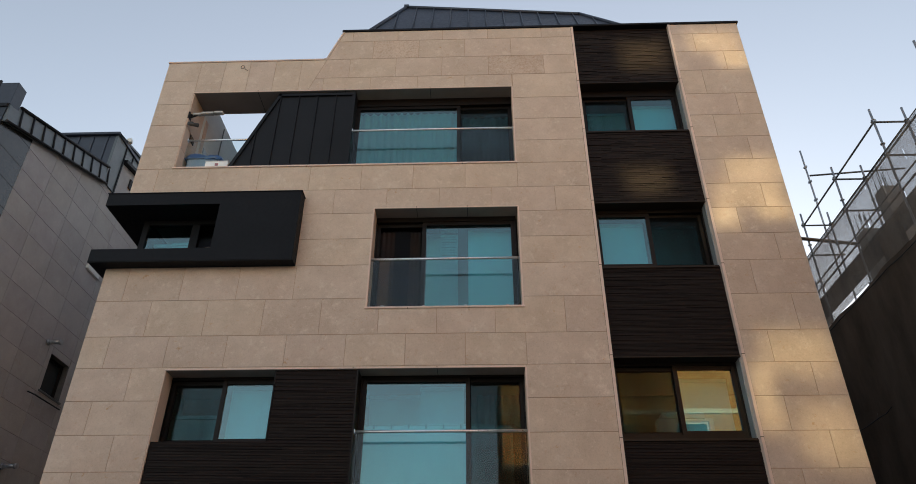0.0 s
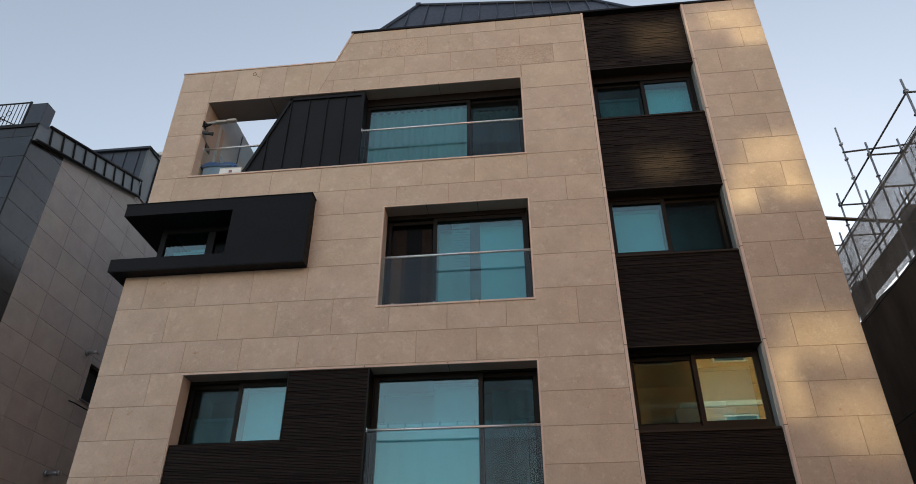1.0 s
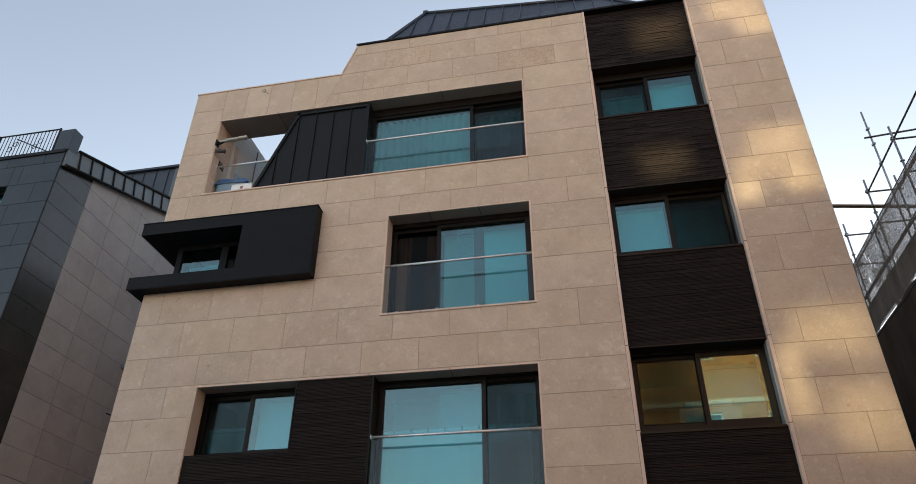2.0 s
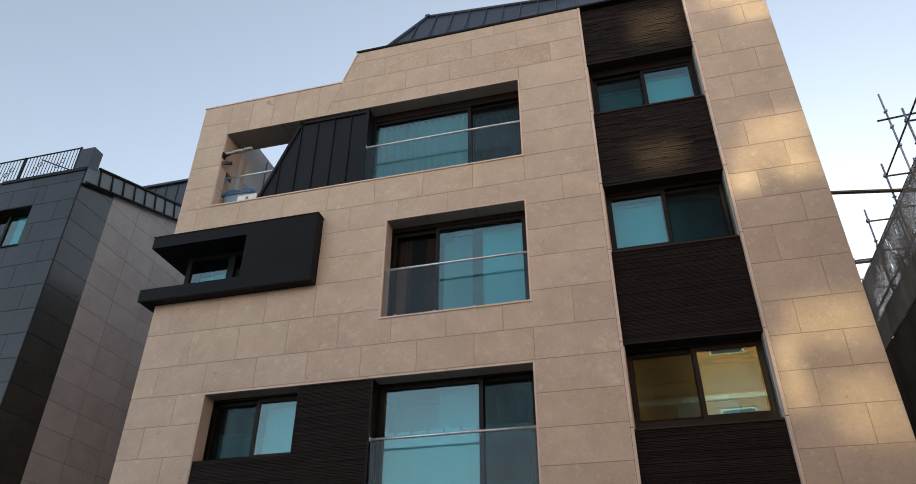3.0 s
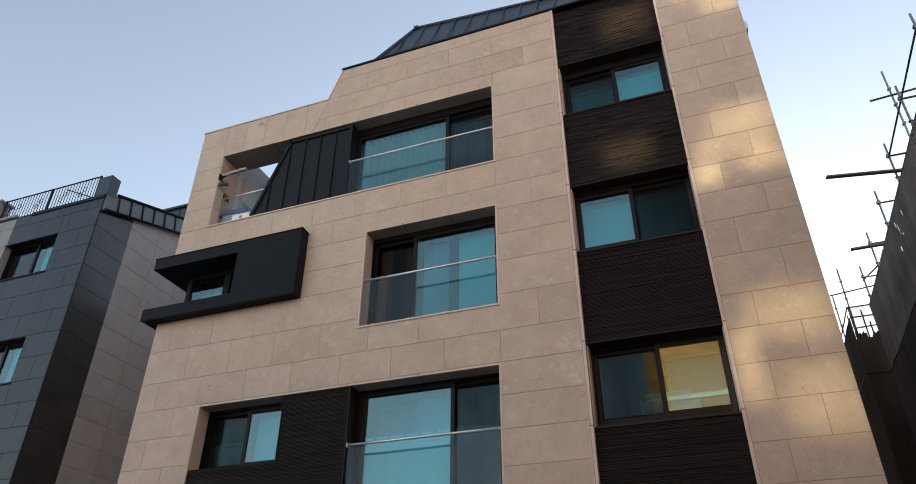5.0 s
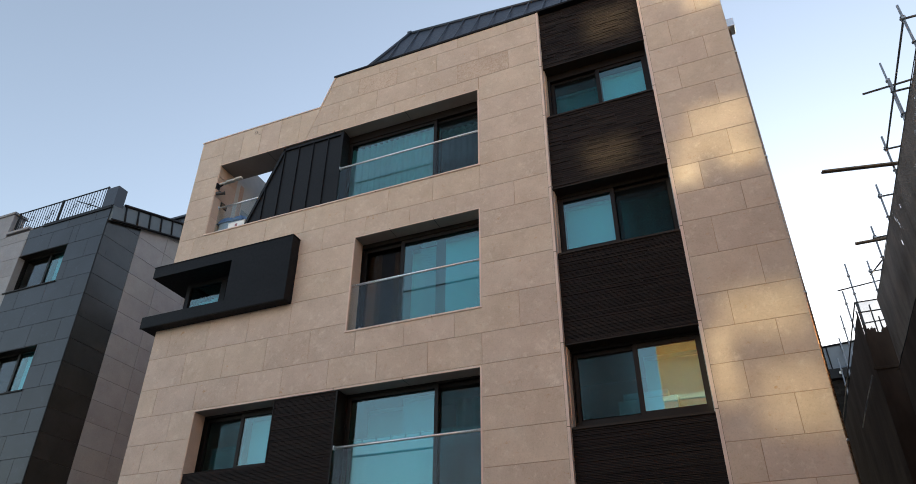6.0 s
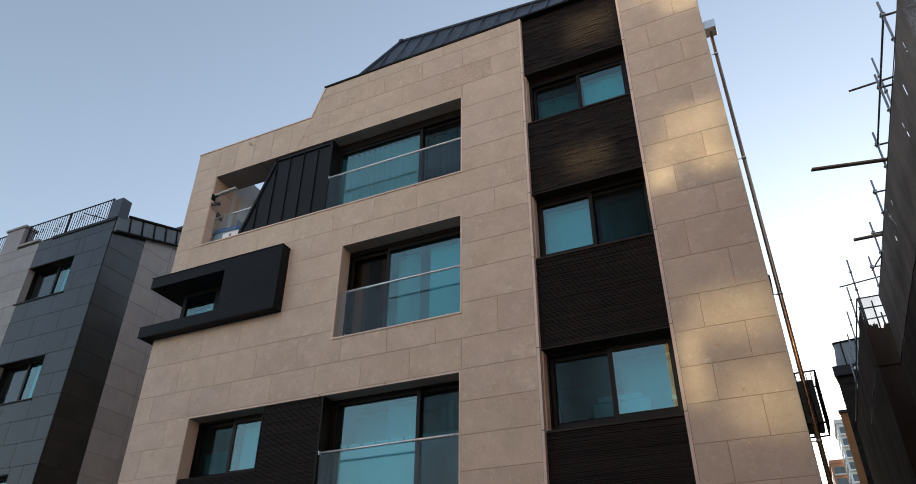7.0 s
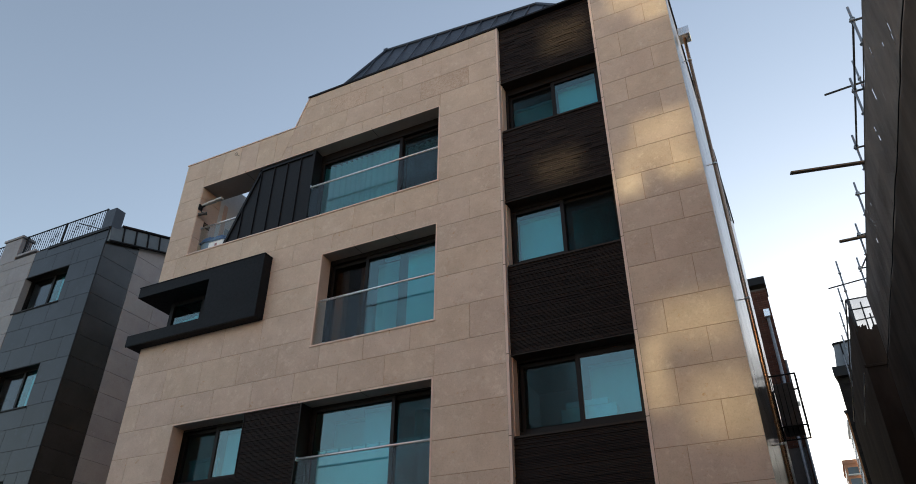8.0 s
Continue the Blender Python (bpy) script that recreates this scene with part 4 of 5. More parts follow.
# wire loop fixed to the parapet
ring = [Vector((-4.72 + 0.034 * math.cos(a * 0.5236), F - 0.02, 12.28 + 0.048 * math.sin(a * 0.5236))) for a in range(13)]
hook = thing("wire_loop", "thin loop of dark wire fixed to the stone", "wire", at=(-4.72, F, 12.28))
part("loop", local(bent_tube(ring + [Vector((-4.66, F - 0.02, 12.22)), Vector((-4.60, F, 12.19))], 0.0035, 6), hook), M_IRON, hook)

# ---- right-hand side of the house, along the alley
part("rain_hopper", boxes((XR + 0.03, XR + 0.25, 11.30, 11.56, 12.52, 12.74), bevel=0.008), M_STEEL, house, "steel rainwater hopper")
dp = part("downpipe", tubes(((XR + 0.13, 11.43, 12.52), (XR + 0.13, 11.43, 0.0), 0.033), sides=14), M_DOWNPIPE, house, "metal rainwater pipe, evening glow in its copper tone")
for z in (11.9, 9.3, 6.6, 4.3):
    part("pipe_clip", tubes(((XR + 0.13, 11.43, z), (XR + 0.13, 11.43, z + 0.035), 0.040), ((XR - 0.01, 11.43, z + 0.02), (XR + 0.10, 11.43, z + 0.02), 0.009), sides=10), M_STEEL, dp)
for z0, z1, out in ((10.83, 12.69, 0.07), (9.14, 10.20, 0.05), (7.59, 8.76, 0.05), (4.6, 5.8, 0.05)):
    bm = boxes((XR - 0.02, XR + out, 15.45, 15.52, z0, z1), (XR - 0.02, XR + out, 15.83, 15.90, z0, z1), (XR - 0.02, XR + out, 15.52, 15.83, z1 - 0.06, z1), (XR - 0.02, XR + out, 15.52, 15.83, z0, z0 + 0.06))
    w = part("window", bm, M_FRAME, house, "projecting dark window frame on the alley wall")
    part("pane", boxes((XR + 0.01, XR + 0.02, 15.52, 15.83, z0 + 0.06, z1 - 0.06)), M_DARKGLASS, w)
rack = thing("condenser_rack", "black iron rack with an air-conditioner unit on the alley wall", "rack", at=(XR, 16.95, 6.02))
x0, x1, y0, y1, z0, z1 = XR, 6.07, 16.4, 17.4, 6.02, 7.12
for y in (y0, y1):
    for x in (x0 + 0.02, x1):
        part("post", local(tubes(((x, y, z0), (x, y, z1), 0.018), sides=6), rack), M_IRON, rack)
    for z in (z0, z1):
        part("rail", local(tubes(((x0, y, z), (x1, y, z), 0.018), sides=6), rack), M_IRON, rack)
for z in (z0, z1):
    part("rail", local(tubes(((x1, y0, z), (x1, y1, z), 0.018), sides=6), rack), M_IRON, rack)
for i in range(9):
    y = y0 + (y1 - y0) * (i + 0.5) / 9
    part("bar", local(tubes(((x1, y, z0), (x1, y, z1), 0.009), sides=6), rack), M_IRON, rack)
for i in range(5):
    x = x0 + 0.06 + 0.1 * i
    part("bar", local(tubes(((x, y0, z0), (x, y1, z0), 0.012), sides=6), rack), M_IRON, rack)
    part("bar", local(tubes(((x, y0, z0), (x, y0, z1), 0.009), sides=6), rack), M_IRON, rack)
part("condenser", local(boxes((x0 + 0.08, x1 - 0.08, y0 + 0.15, y1 - 0.15, z0 + 0.02, z1 - 0.12), bevel=0.02), rack), M_DARKPIPE, rack, "air-conditioner condenser")
# ---------------------------------------------------------------- the slate-clad house next door
NX, NY, NB = -10.45, 11.35, 21.0             # its corner, and its back
NROWS = [4.0, 4.57, 5.17, 5.75, 6.32, 6.90, 7.45, 8.04, 8.64, 9.26, 9.88, 10.48, 11.06, 11.64, 12.22]
slate_house = thing("slate_house", "grey slate and pale granite house with zinc verge", "building")
N_OPEN = [(-13.60, -11.72, 10.49, 11.66), (-13.40, -11.53, 7.45, 8.64), (-13.3, -11.4, 4.4, 5.6)]
bm = bmesh.new()
rects = [(-19.0, NX - 0.03, 0.0, 12.55)]
for o in N_OPEN:
    rects = cut_rect(rects, o)
for x0, x1, z0, z1 in rects:
    box(bm, x0, x1, NY + 0.012, NY + 0.35, z0, z1)
n_front = part("wall_front", bm, M_NBJOINT, slate_house)


def verge(y):
    """Height of the side wall under the sloping verge."""
    return 12.10 + 0.335 * max(0.0, y - 11.35)


S_OPEN = [(15.75, 16.62, 7.52, 8.46)]
bm = bmesh.new()
ys = [NY + 0.04, 15.75, 16.62, NB]
for (a, b), holes in zip(zip(ys, ys[1:]), ((), ((7.52, 8.46),), ())):
    zc = 0.0
    spans = []
    for h0, h1 in holes:
        spans.append((zc, h0, h0))
        zc = h1
    for z0, z1 in [(s[0], s[1]) for s in spans]:
        box(bm, NX - 0.35, NX - 0.012, a, b, z0, z1)
    v = box(bm, NX - 0.35, NX - 0.012, a, b, zc, 1.0)
    for k in (4, 5):
        v[k].co.z = verge(a)
    for k in (6, 7):
        v[k].co.z = verge(b)
n_side = part("wall_side", bm, M_NBJOINT, slate_house)
part("wall_back", boxes((-19, NX - 0.35, NB - 0.3, NB, 0, 12.3)), M_NBJOINT, slate_house)
part("wall_side", boxes((-19.3, -19.0, NY, NB, 0, 12.5)), M_PALE, slate_house)
part("corner_trim", boxes((NX - 0.012, NX + 0.012, NY - 0.012, NY + 0.012, 0.0, 12.12)), M_IRON, slate_house)
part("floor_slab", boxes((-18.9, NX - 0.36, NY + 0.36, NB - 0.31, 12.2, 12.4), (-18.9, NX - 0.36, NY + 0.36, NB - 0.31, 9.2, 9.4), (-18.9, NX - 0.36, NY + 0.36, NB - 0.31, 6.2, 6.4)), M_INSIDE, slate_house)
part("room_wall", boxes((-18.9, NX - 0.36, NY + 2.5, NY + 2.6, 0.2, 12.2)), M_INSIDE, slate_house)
# front windows
for x0, x1, z0, z1 in N_OPEN:
    bm = bmesh.new()
    ring_frame(bm, x0, x1, z0, z1, NY + 0.20, NY + 0.32, 0.05, 0.05, 0.05)
    m = x0 + (x1 - x0) * 0.56
    box(bm, m - 0.035, m + 0.035, NY + 0.21, NY + 0.31, z0 + 0.05, z1 - 0.05)
    w = part("window", bm, M_FRAME, slate_house, "dark brown sliding window")
    part("pane", boxes((x0 + 0.05, m - 0.035, NY + 0.26, NY + 0.266, z0 + 0.05, z1 - 0.05)), M_RAILGLASS, w)
    part("pane", boxes((m + 0.035, x1 - 0.05, NY + 0.24, NY + 0.246, z0 + 0.05, z1 - 0.05)), M_GLASS, w)
    part("sill", boxes((x0 - 0.05, x1 + 0.03, NY - 0.03, NY + 0.20, z0 - 0.035, z0 + 0.003), bevel=0.004), M_FRAME, w)
    part("soffit", boxes((x0, x1, NY + 0.0, NY + 0.2, z1 - 0.02, z1 - 0.001)), M_FRAME, w)
    part("jamb", boxes((x0 + 0.001, x0 + 0.018, NY, NY + 0.2, z0, z1 - 0.02)), M_PALE, w)
    roller_blind(m + 0.1, x1 - 0.07, z0 + 0.08, z1 - 0.12, NY + 0.40, label="white roller blind drawn down")
# side window with sill and small fittings
y0, y1, z0, z1 = S_OPEN[0]
bm = boxes((NX - 0.25, NX - 0.15, y0, y0 + 0.06, z0, z1), (NX - 0.25, NX - 0.15, y1 - 0.06, y1, z0, z1), (NX - 0.25, NX - 0.15, y0 + 0.06, y1 - 0.06, z1 - 0.06, z1), (NX - 0.25, NX - 0.15, y0 + 0.06, y1 - 0.06, z0, z0 + 0.06))
w = part("window", bm, M_FRAME, slate_house, "small dark side window")
part("pane", boxes((NX - 0.21, NX - 0.20, y0 + 0.06, y1 - 0.06, z0 + 0.06, z1 - 0.06)), M_DARKGLASS, w)
part("sill", boxes((NX - 0.2, NX + 0.04, y0 - 0.06, y1 + 0.06, z0 - 0.04, z0 + 0.003), bevel=0.004), M_NBZINC, w)
for y, z in ((15.45, 8.62), (15.30, 5.60)):
    part("wall_vent", tubes(((NX, y, z), (NX + 0.34, y, z + 0.0), 0.05), ((NX + 0.0, y, z), (NX + 0.05, y, z), 0.075), ((NX + 0.30, y, z), (NX + 0.36, y, z), 0.062), sides=12), M_PIPE, slate_house, "steel flue pipe stub")
part("cable", bent_tube([Vector((NX + 0.02, 15.30, 7.32)), Vector((NX + 0.10, 15.45, 7.30)), Vector((NX + 0.04, 16.7, 7.36))], 0.016, 6), M_IRON, slate_house)
part("wall_vent", boxes((NX - 0.01, NX + 0.06, 15.95, 16.6, 11.02, 11.14), bevel=0.01), M_WHITE, slate_house, "long white vent cover")

# sloping zinc verge with seams, chimney-like end cap
V0, V1 = NY + 0.03, 15.52
n = 10
bm = bmesh.new()
pts = []
for y in (V0, V1):
    zb = verge(y)
    pts.append([bm.verts.new(c) for c in ((NX + 0.10, y, zb), (NX + 0.02, y, zb + 0.56), (NX - 0.34, y, zb + 0.58), (NX - 0.34, y, zb))])
for i in range(4):
    j = (i + 1) % 4
    bm.faces.new((pts[0][i], pts[1][i], pts[1][j], pts[0][j]))
bm.faces.new(pts[0])
bm.faces.new(pts[1][::-1])
fascia = part("verge", bm, M_NBZINC, slate_house, "grey-green zinc verge with upright seams")
for i in range(1, n + 1):
    y = V0 + (V1 - V0) * i / n
    zb = verge(y)
    part("seam", tubes(((NX + 0.108, y, zb + 0.01), (NX + 0.028, y, zb + 0.56), 0.028), sides=6), M_ZINC, fascia)
part("capping", tubes(((NX + 0.03, V0 + 0.34, verge(V0 + 0.34) + 0.575), (NX + 0.03, V1, verge(V1) + 0.575), 0.045), sides=8), M_ZINC, fascia)
part("capping", tubes(((NX + 0.11, V0, verge(V0) + 0.0), (NX + 0.11, V1, verge(V1) + 0.0), 0.035), sides=8), M_ZINC, fascia)
part("roof", boxes((-19, NX - 0.45, NY + 0.9, NB, 12.5, 12.62)), M_NBZINC, slate_house)
part("chimney", boxes((NX - 0.38, NX + 0.035, NY + 0.0, NY + 0.32, 12.60, 13.25), bevel=0.008), M_ROOF, slate_house, "zinc-clad block at the end of the parapet")
part("capping", boxes((-13.0, NX + 0.0, NY - 0.03, NY + 0.3, 12.50, 12.60), bevel=0.006), M_ZINC, slate_house)
# upper zinc block behind
part("roof_block", boxes((-14.0, NX - 0.03, 15.45, NB, 12.6, 15.20)), M_ROOF, slate_house, "dark zinc-clad upper storey")
for i in range(9):
    x = NX - 0.25 - 0.42 * i
    part("seam", boxes((x - 0.01, x + 0.01, 15.42, 15.45, 12.7, 15.17)), M_ROOF, slate_house)
part("capping", boxes((-14.05, NX + 0.10, 15.36, NB, 15.20, 15.29), bevel=0.01), M_ROOF, slate_house)


def rising(y0, y1, z0, z1, x0, x1):
    """A band on the side wall that climbs a little towards the back."""
    bm = bmesh.new()
    for v in box(bm, x0, x1, y0, y1, z0, z1):
        v.co.z += 0.17 * (v.co.y - 15.45)
    return bm


part("wall_side", rising(15.95, NB, 12.9, 14.68, NX - 0.028, NX + 0.004), M_GRANITE, slate_house)


verge_up = part("verge", rising(16.0, NB, 14.68, 15.22, NX - 0.028, NX + 0.05), M_NBZINC, slate_house, "grey-green zinc verge of the upper storey")
part("corner_panel", boxes((NX - 0.028, NX + 0.05, 15.43, 16.0, 13.55, 15.22)), M_NBZINC, verge_up)
part("capping", boxes((NX + 0.03, NX + 0.078, 15.98, 16.03, 13.40, 15.22)), M_ZINC, verge_up)
for i in range(5):
    y = 16.45 + 0.62 * i
    part("seam", rising(y - 0.02, y + 0.02, 14.68, 15.20, NX + 0.05, NX + 0.075), M_ZINC, verge_up)
part("capping", rising(16.06, NB, 14.58, 14.68, NX - 0.02, NX + 0.16), M_ZINC, verge_up)
part("capping", rising(15.40, NB, 15.20, 15.27, NX - 0.06, NX + 0.10), M_ROOF, verge_up)
part("wall_vent", boxes((NX, NX + 0.05, 16.68, 16.84, 14.22, 14.55), bevel=0.01), M_IRON, slate_house, "small dark wall vent")
part("roof_vent", bent_tube([Vector((NX - 0.05, 15.9, 15.1)), Vector((NX - 0.05, 15.9, 15.36)), Vector((NX + 0.14, 15.9, 15.42)), Vector((NX + 0.16, 15.9, 15.30))], 0.06, 10), M_WHITE, slate_house, "white bent vent pipe")
# roof-edge piers and railings
part("pier", boxes((-15.32, -14.52, NY - 0.01, NY + 0.35, 12.5, 13.34), bevel=0.008), M_PALE, slate_house, "pale granite parapet pier")
part("pier_cap", boxes((-15.37, -14.47, NY - 0.05, NY + 0.40, 13.34, 13.42), bevel=0.01), M_PALE, slate_house)
part("coping", boxes((-14.52, -13.6, NY - 0.04, NY + 0.3, 12.60, 12.68), bevel=0.008), M_PALE, slate_house)


def iron_railing(x0, x1, y, z0, z1, scrolls):
    r = thing("roof_railing", "black iron roof railing with scroll ornaments", "railing", "roof railings", at=(x0, y, z0))
    for z in (z0 + 0.06, z1):
        part("rail", local(boxes((x0, x1, y - 0.015, y + 0.015, z - 0.012, z + 0.012)), r), M_IRON, r)
    k = int((x1 - x0) / 0.105)
    for i in range(k + 1):
        x = x0 + (x1 - x0) * i / k
        part("baluster", local(tubes(((x, y, z0 + 0.06), (x, y, z1), 0.009), sides=6), r), M_IRON, r)
    for x in (x0, (x0 + x1) / 2, x1):
        part("post", local(boxes((x - 0.022, x + 0.022, y - 0.022, y + 0.022, z0, z1 + 0.02)), r), M_IRON, r)
    for x in scrolls:
        for s in (-1, 1):
            c = [Vector((x + s * 0.065 + 0.07 * math.cos(a * 0.7854), y - 0.01, (z0 + z1) / 2 + s * 0.075 + 0.075 * math.sin(a * 0.7854))) for a in range(9)]
            part("scroll", local(bent_tube(c, 0.008, 6), r), M_IRON, r)


iron_railing(-14.45, -10.97, NY + 0.12, 12.62, 13.42, (-13.9, -13.1, -12.2, -11.5))
iron_railing(-18.0, -15.4, NY + 0.12, 12.60, 13.36, (-16.2, -15.2))
# return of the railing, running back along the side
back_r = thing("roof_railing", "black iron roof railing running back over the roof", "railing", "roof railings", at=(-12.2, NY + 0.12, 12.62))
part("rail", local(tubes(((-12.2, NY + 0.14, 13.3), (-11.3, NY + 0.75, 13.07), 0.014), sides=6), back_r), M_IRON, back_r)
part("post", local(tubes(((-11.3, NY + 0.75, 12.55), (-11.3, NY + 0.75, 13.07), 0.014), sides=6), back_r), M_IRON, back_r)

# ---------------------------------------------------------------- scaffold and netting across the alley
PX, QX = 8.50, 9.20
PYS = [7.60, 9.62, 11.53, 13.52, 15.48, 17.43, 19.45, 21.40]
scaffold = thing("scaffold", "galvanised tube scaffold with ledgers, decks and couplers", "scaffold")


def coupler(at, parent):
    bm = boxes((at[0] - 0.036, at[0] + 0.036, at[1] - 0.055, at[1] + 0.055, at[2] - 0.03, at[2] + 0.03), bevel=0.008)
    part("coupler", bm, M_PIPE, parent)


for y in PYS:
    for x, top in ((PX, 12.06), (QX, 12.10)):
        pole = part("pole", tubes(((x, y, 0), (x, y, top), 0.024), sides=10), M_PIPE, scaffold)
        for z in (11.75, 11.10, 9.9, 8.8):
            part("collar", tubes(((x, y, z - 0.008), (x, y, z + 0.008), 0.05), sides=8), M_PIPE, pole)
    for z in (11.70, 10.80, 8.90):
        part("transom", tubes(((PX - 0.06, y, z), (QX + 0.10, y, z), 0.022), sides=8), M_DARKPIPE, scaffold)
        coupler((PX, y, z), scaffold)
for x, y, top in ((9.09, 15.60, 14.28),):
    part("pole", tubes(((x, y, 10.0), (x, y, top), 0.024), sides=10), M_PIPE, scaffold)
    for z in (13.7, 13.2, 12.6):
        coupler((x, y, z), scaffold)
for x in (PX, QX):
    for z in (11.70, 10.82, 9.90, 8.86):
        for a, b in zip(PYS, PYS[1:]):
            if z == 11.70 and (a > 15 or a == 9.62):
                continue
            part("ledger_tube", tubes(((x, a, z), (x, b, z), 0.021), sides=8), M_DARKPIPE, scaffold)
part("ledger_tube", tubes(((7.97, 13.57, 11.86), (10.2, 13.50, 11.98), 0.022), sides=8), M_DARKPIPE, scaffold)
part("brace", tubes(((PX - 0.03, 19.45, 11.0), (PX - 0.03, 21.40, 11.6), 0.02), sides=8), M_DARKPIPE, scaffold)


def beam(a, b, wide, tall):
    """A sawn board from end to end, lying flat."""
    a, b = Vector(a), Vector(b)
    side = (b - a).cross(Vector((0, 0, 1))).normalized() * wide / 2
    up = Vector((0, 0, tall / 2))
    bm = bmesh.new()
    ends = [[bm.verts.new(c + side * i + up * k) for i, k in ((-1, -1), (1, -1), (1, 1), (-1, 1))] for c in (a, b)]
    bm.faces.new(ends[0][::-1])
    bm.faces.new(ends[1])
    for i in range(4):
        j = (i + 1) % 4
        bm.faces.new((ends[0][i], ends[0][j], ends[1][j], ends[1][i]))
    bmesh.ops.bevel(bm, geom=bm.edges[:], offset=0.004, segments=1, affect="EDGES")
    return bm


part("plank", beam((7.03, 14.98, 11.13), (10.33, 15.98, 11.38), 0.10, 0.045), M_PLANK, scaffold, "weathered timber plank sticking out")
part("plank", boxes((8.0, 9.2, 19.4, 19.5, 11.6, 11.65), bevel=0.004), M_PLANK, scaffold)
# perforated decks
for z, (a, b) in ((9.72, (7.6, 21.4)),):
    ya = a
    while ya < b - 0.2:
        yb = min(ya + 1.9, b)
        part("deck", boxes((PX + 0.07, QX - 0.07, ya, yb - 0.03, z, z + 0.05)), M_DECK, scaffold, "brown steel walkway deck")
        ya = yb

# netting: an opaque sheet below, a thinner band above
def sheet(name, y0, y1, z0, z1, x, mat, label, amp, seed, nz=40, ny=90, parent=None):
    bm = bmesh.new()
    grid = []
    for i in range(ny + 1):
        row = []
        for k in range(nz + 1):
            y, z = y0 + (y1 - y0) * i / ny, z0 + (z1 - z0) * k / nz
            p = Vector((seed, y * 0.55, z * 0.5))
            d = amp * (noise.noise(p) + 0.5 * noise.noise(p * 2.7) + 0.22 * noise.noise(p * 7.1))
            d += amp * 0.5 * math.sin(y * 3.25) * (0.4 + 0.6 * noise.noise(Vector((seed, 3, z * 0.8))))
            dz = 0.05 * noise.noise(Vector((seed, y * 1.3, 9))) if k == nz else 0.0
            row.append(bm.verts.new((x + d, y, z + dz)))
        grid.append(row)
    for i in range(ny):
        for k in range(nz):
            bm.faces.new((grid[i][k], grid[i][k + 1], grid[i + 1][k + 1], grid[i + 1][k])).smooth = True
    if parent:
        return part(name, bm, mat, parent, label)
    return solid(name, bm, mat, label, "netting")


net = sheet("scaffold_sheeting", 3.0, 21.5, 0.0, 8.84, PX - 0.10, M_NET, "dark brown sheeting hung over the scaffold, creased", 0.045, 3.3)


def ribbons(y0, y1, z0, z1, x, step, width, depth, seed):
    """Netting of narrow upright tapes: open when faced, closed when seen along its face."""
    rng = random.Random(seed)
    verts, faces = [], []
    y = y0
    slits = [(rng.uniform(8.0, 17.5), rng.uniform(0.020, 0.034), rng.uniform(9.2, 10.65), rng.uniform(0.12, 0.26)) for i in range(22)]
    n = 16
    while y < y1:
        k = len(verts)
        for r in range(n + 1):
            z = z0 + (z1 - z0) * r / n + (0.03 * noise.noise(Vector((seed, y * 1.3, 5))) if r == n else 0.0)
            e = 0.03 * noise.noise(Vector((seed, y * 0.45, z * 1.2))) + 0.004 * noise.noise(Vector((seed, y * 2.5, z * 0.6)))
            w = width * (1.0 + 0.05 * noise.noise(Vector((seed + 9, y * 1.9, z * 1.1))))
            verts += [(x + e, y, z), (x + e, y + w, z), (x + e + depth, y + w, z), (x + e + depth, y, z)]
        for r in range(n):
            zm = z0 + (z1 - z0) * (r + 0.5) / n
            if any(a < y < a + wide and c < zm < c + tall for a, wide, c, tall in slits):
                continue
            for i in range(4):
                j = (i + 1) % 4
                faces.append((k + 4 * r + i, k + 4 * r + j, k + 4 * r + 4 + j, k + 4 * r + 4 + i))
        y += step
    return verts, faces


me = bpy.data.meshes.new("safety_net")
tape_verts, tape_faces = ribbons(3.0, 21.5, 8.90, 10.86, PX - 0.06, 0.021, 0.0088, 0.0042, 4)
me.from_pydata(tape_verts, [], tape_faces)
me.materials.append(M_TAPE)
band = tagged(new("safety_net", me), "thin grey safety netting above the dark sheeting", "netting")
part("top_rope", tubes(((PX - 0.06, 3.0, 10.86), (PX - 0.06, 21.5, 10.86), 0.010), sides=6), M_DARKPIPE, band)
# overlapping edge and laced seam of the sheets
rng = random.Random(12)
for z, y0, reach in ((8.72, 7.0, 0.05), (6.3, 14.0, 0.06)):
    run = [Vector((PX - 0.17 + 0.02 * rng.random(), y0 + (21.5 - y0) * i / 26, z + reach * (noise.noise(Vector((i * 0.55, z, 1))) - 0.35 * abs(math.sin(i * 0.9))))) for i in range(27)]
    part("hem", cord(run, 0.010), M_IRON, net, "dark rolled hem of the sheeting")
    for c in run[2:-1:3]:
        part("tie", cord([c + Vector((-0.02, 0, 0.10)), c + Vector((-0.03, 0.02, 0.0)), c + Vector((-0.02, 0.01, -0.07))], 0.004, 5), M_DARKPIPE, net, "pale cord tie")
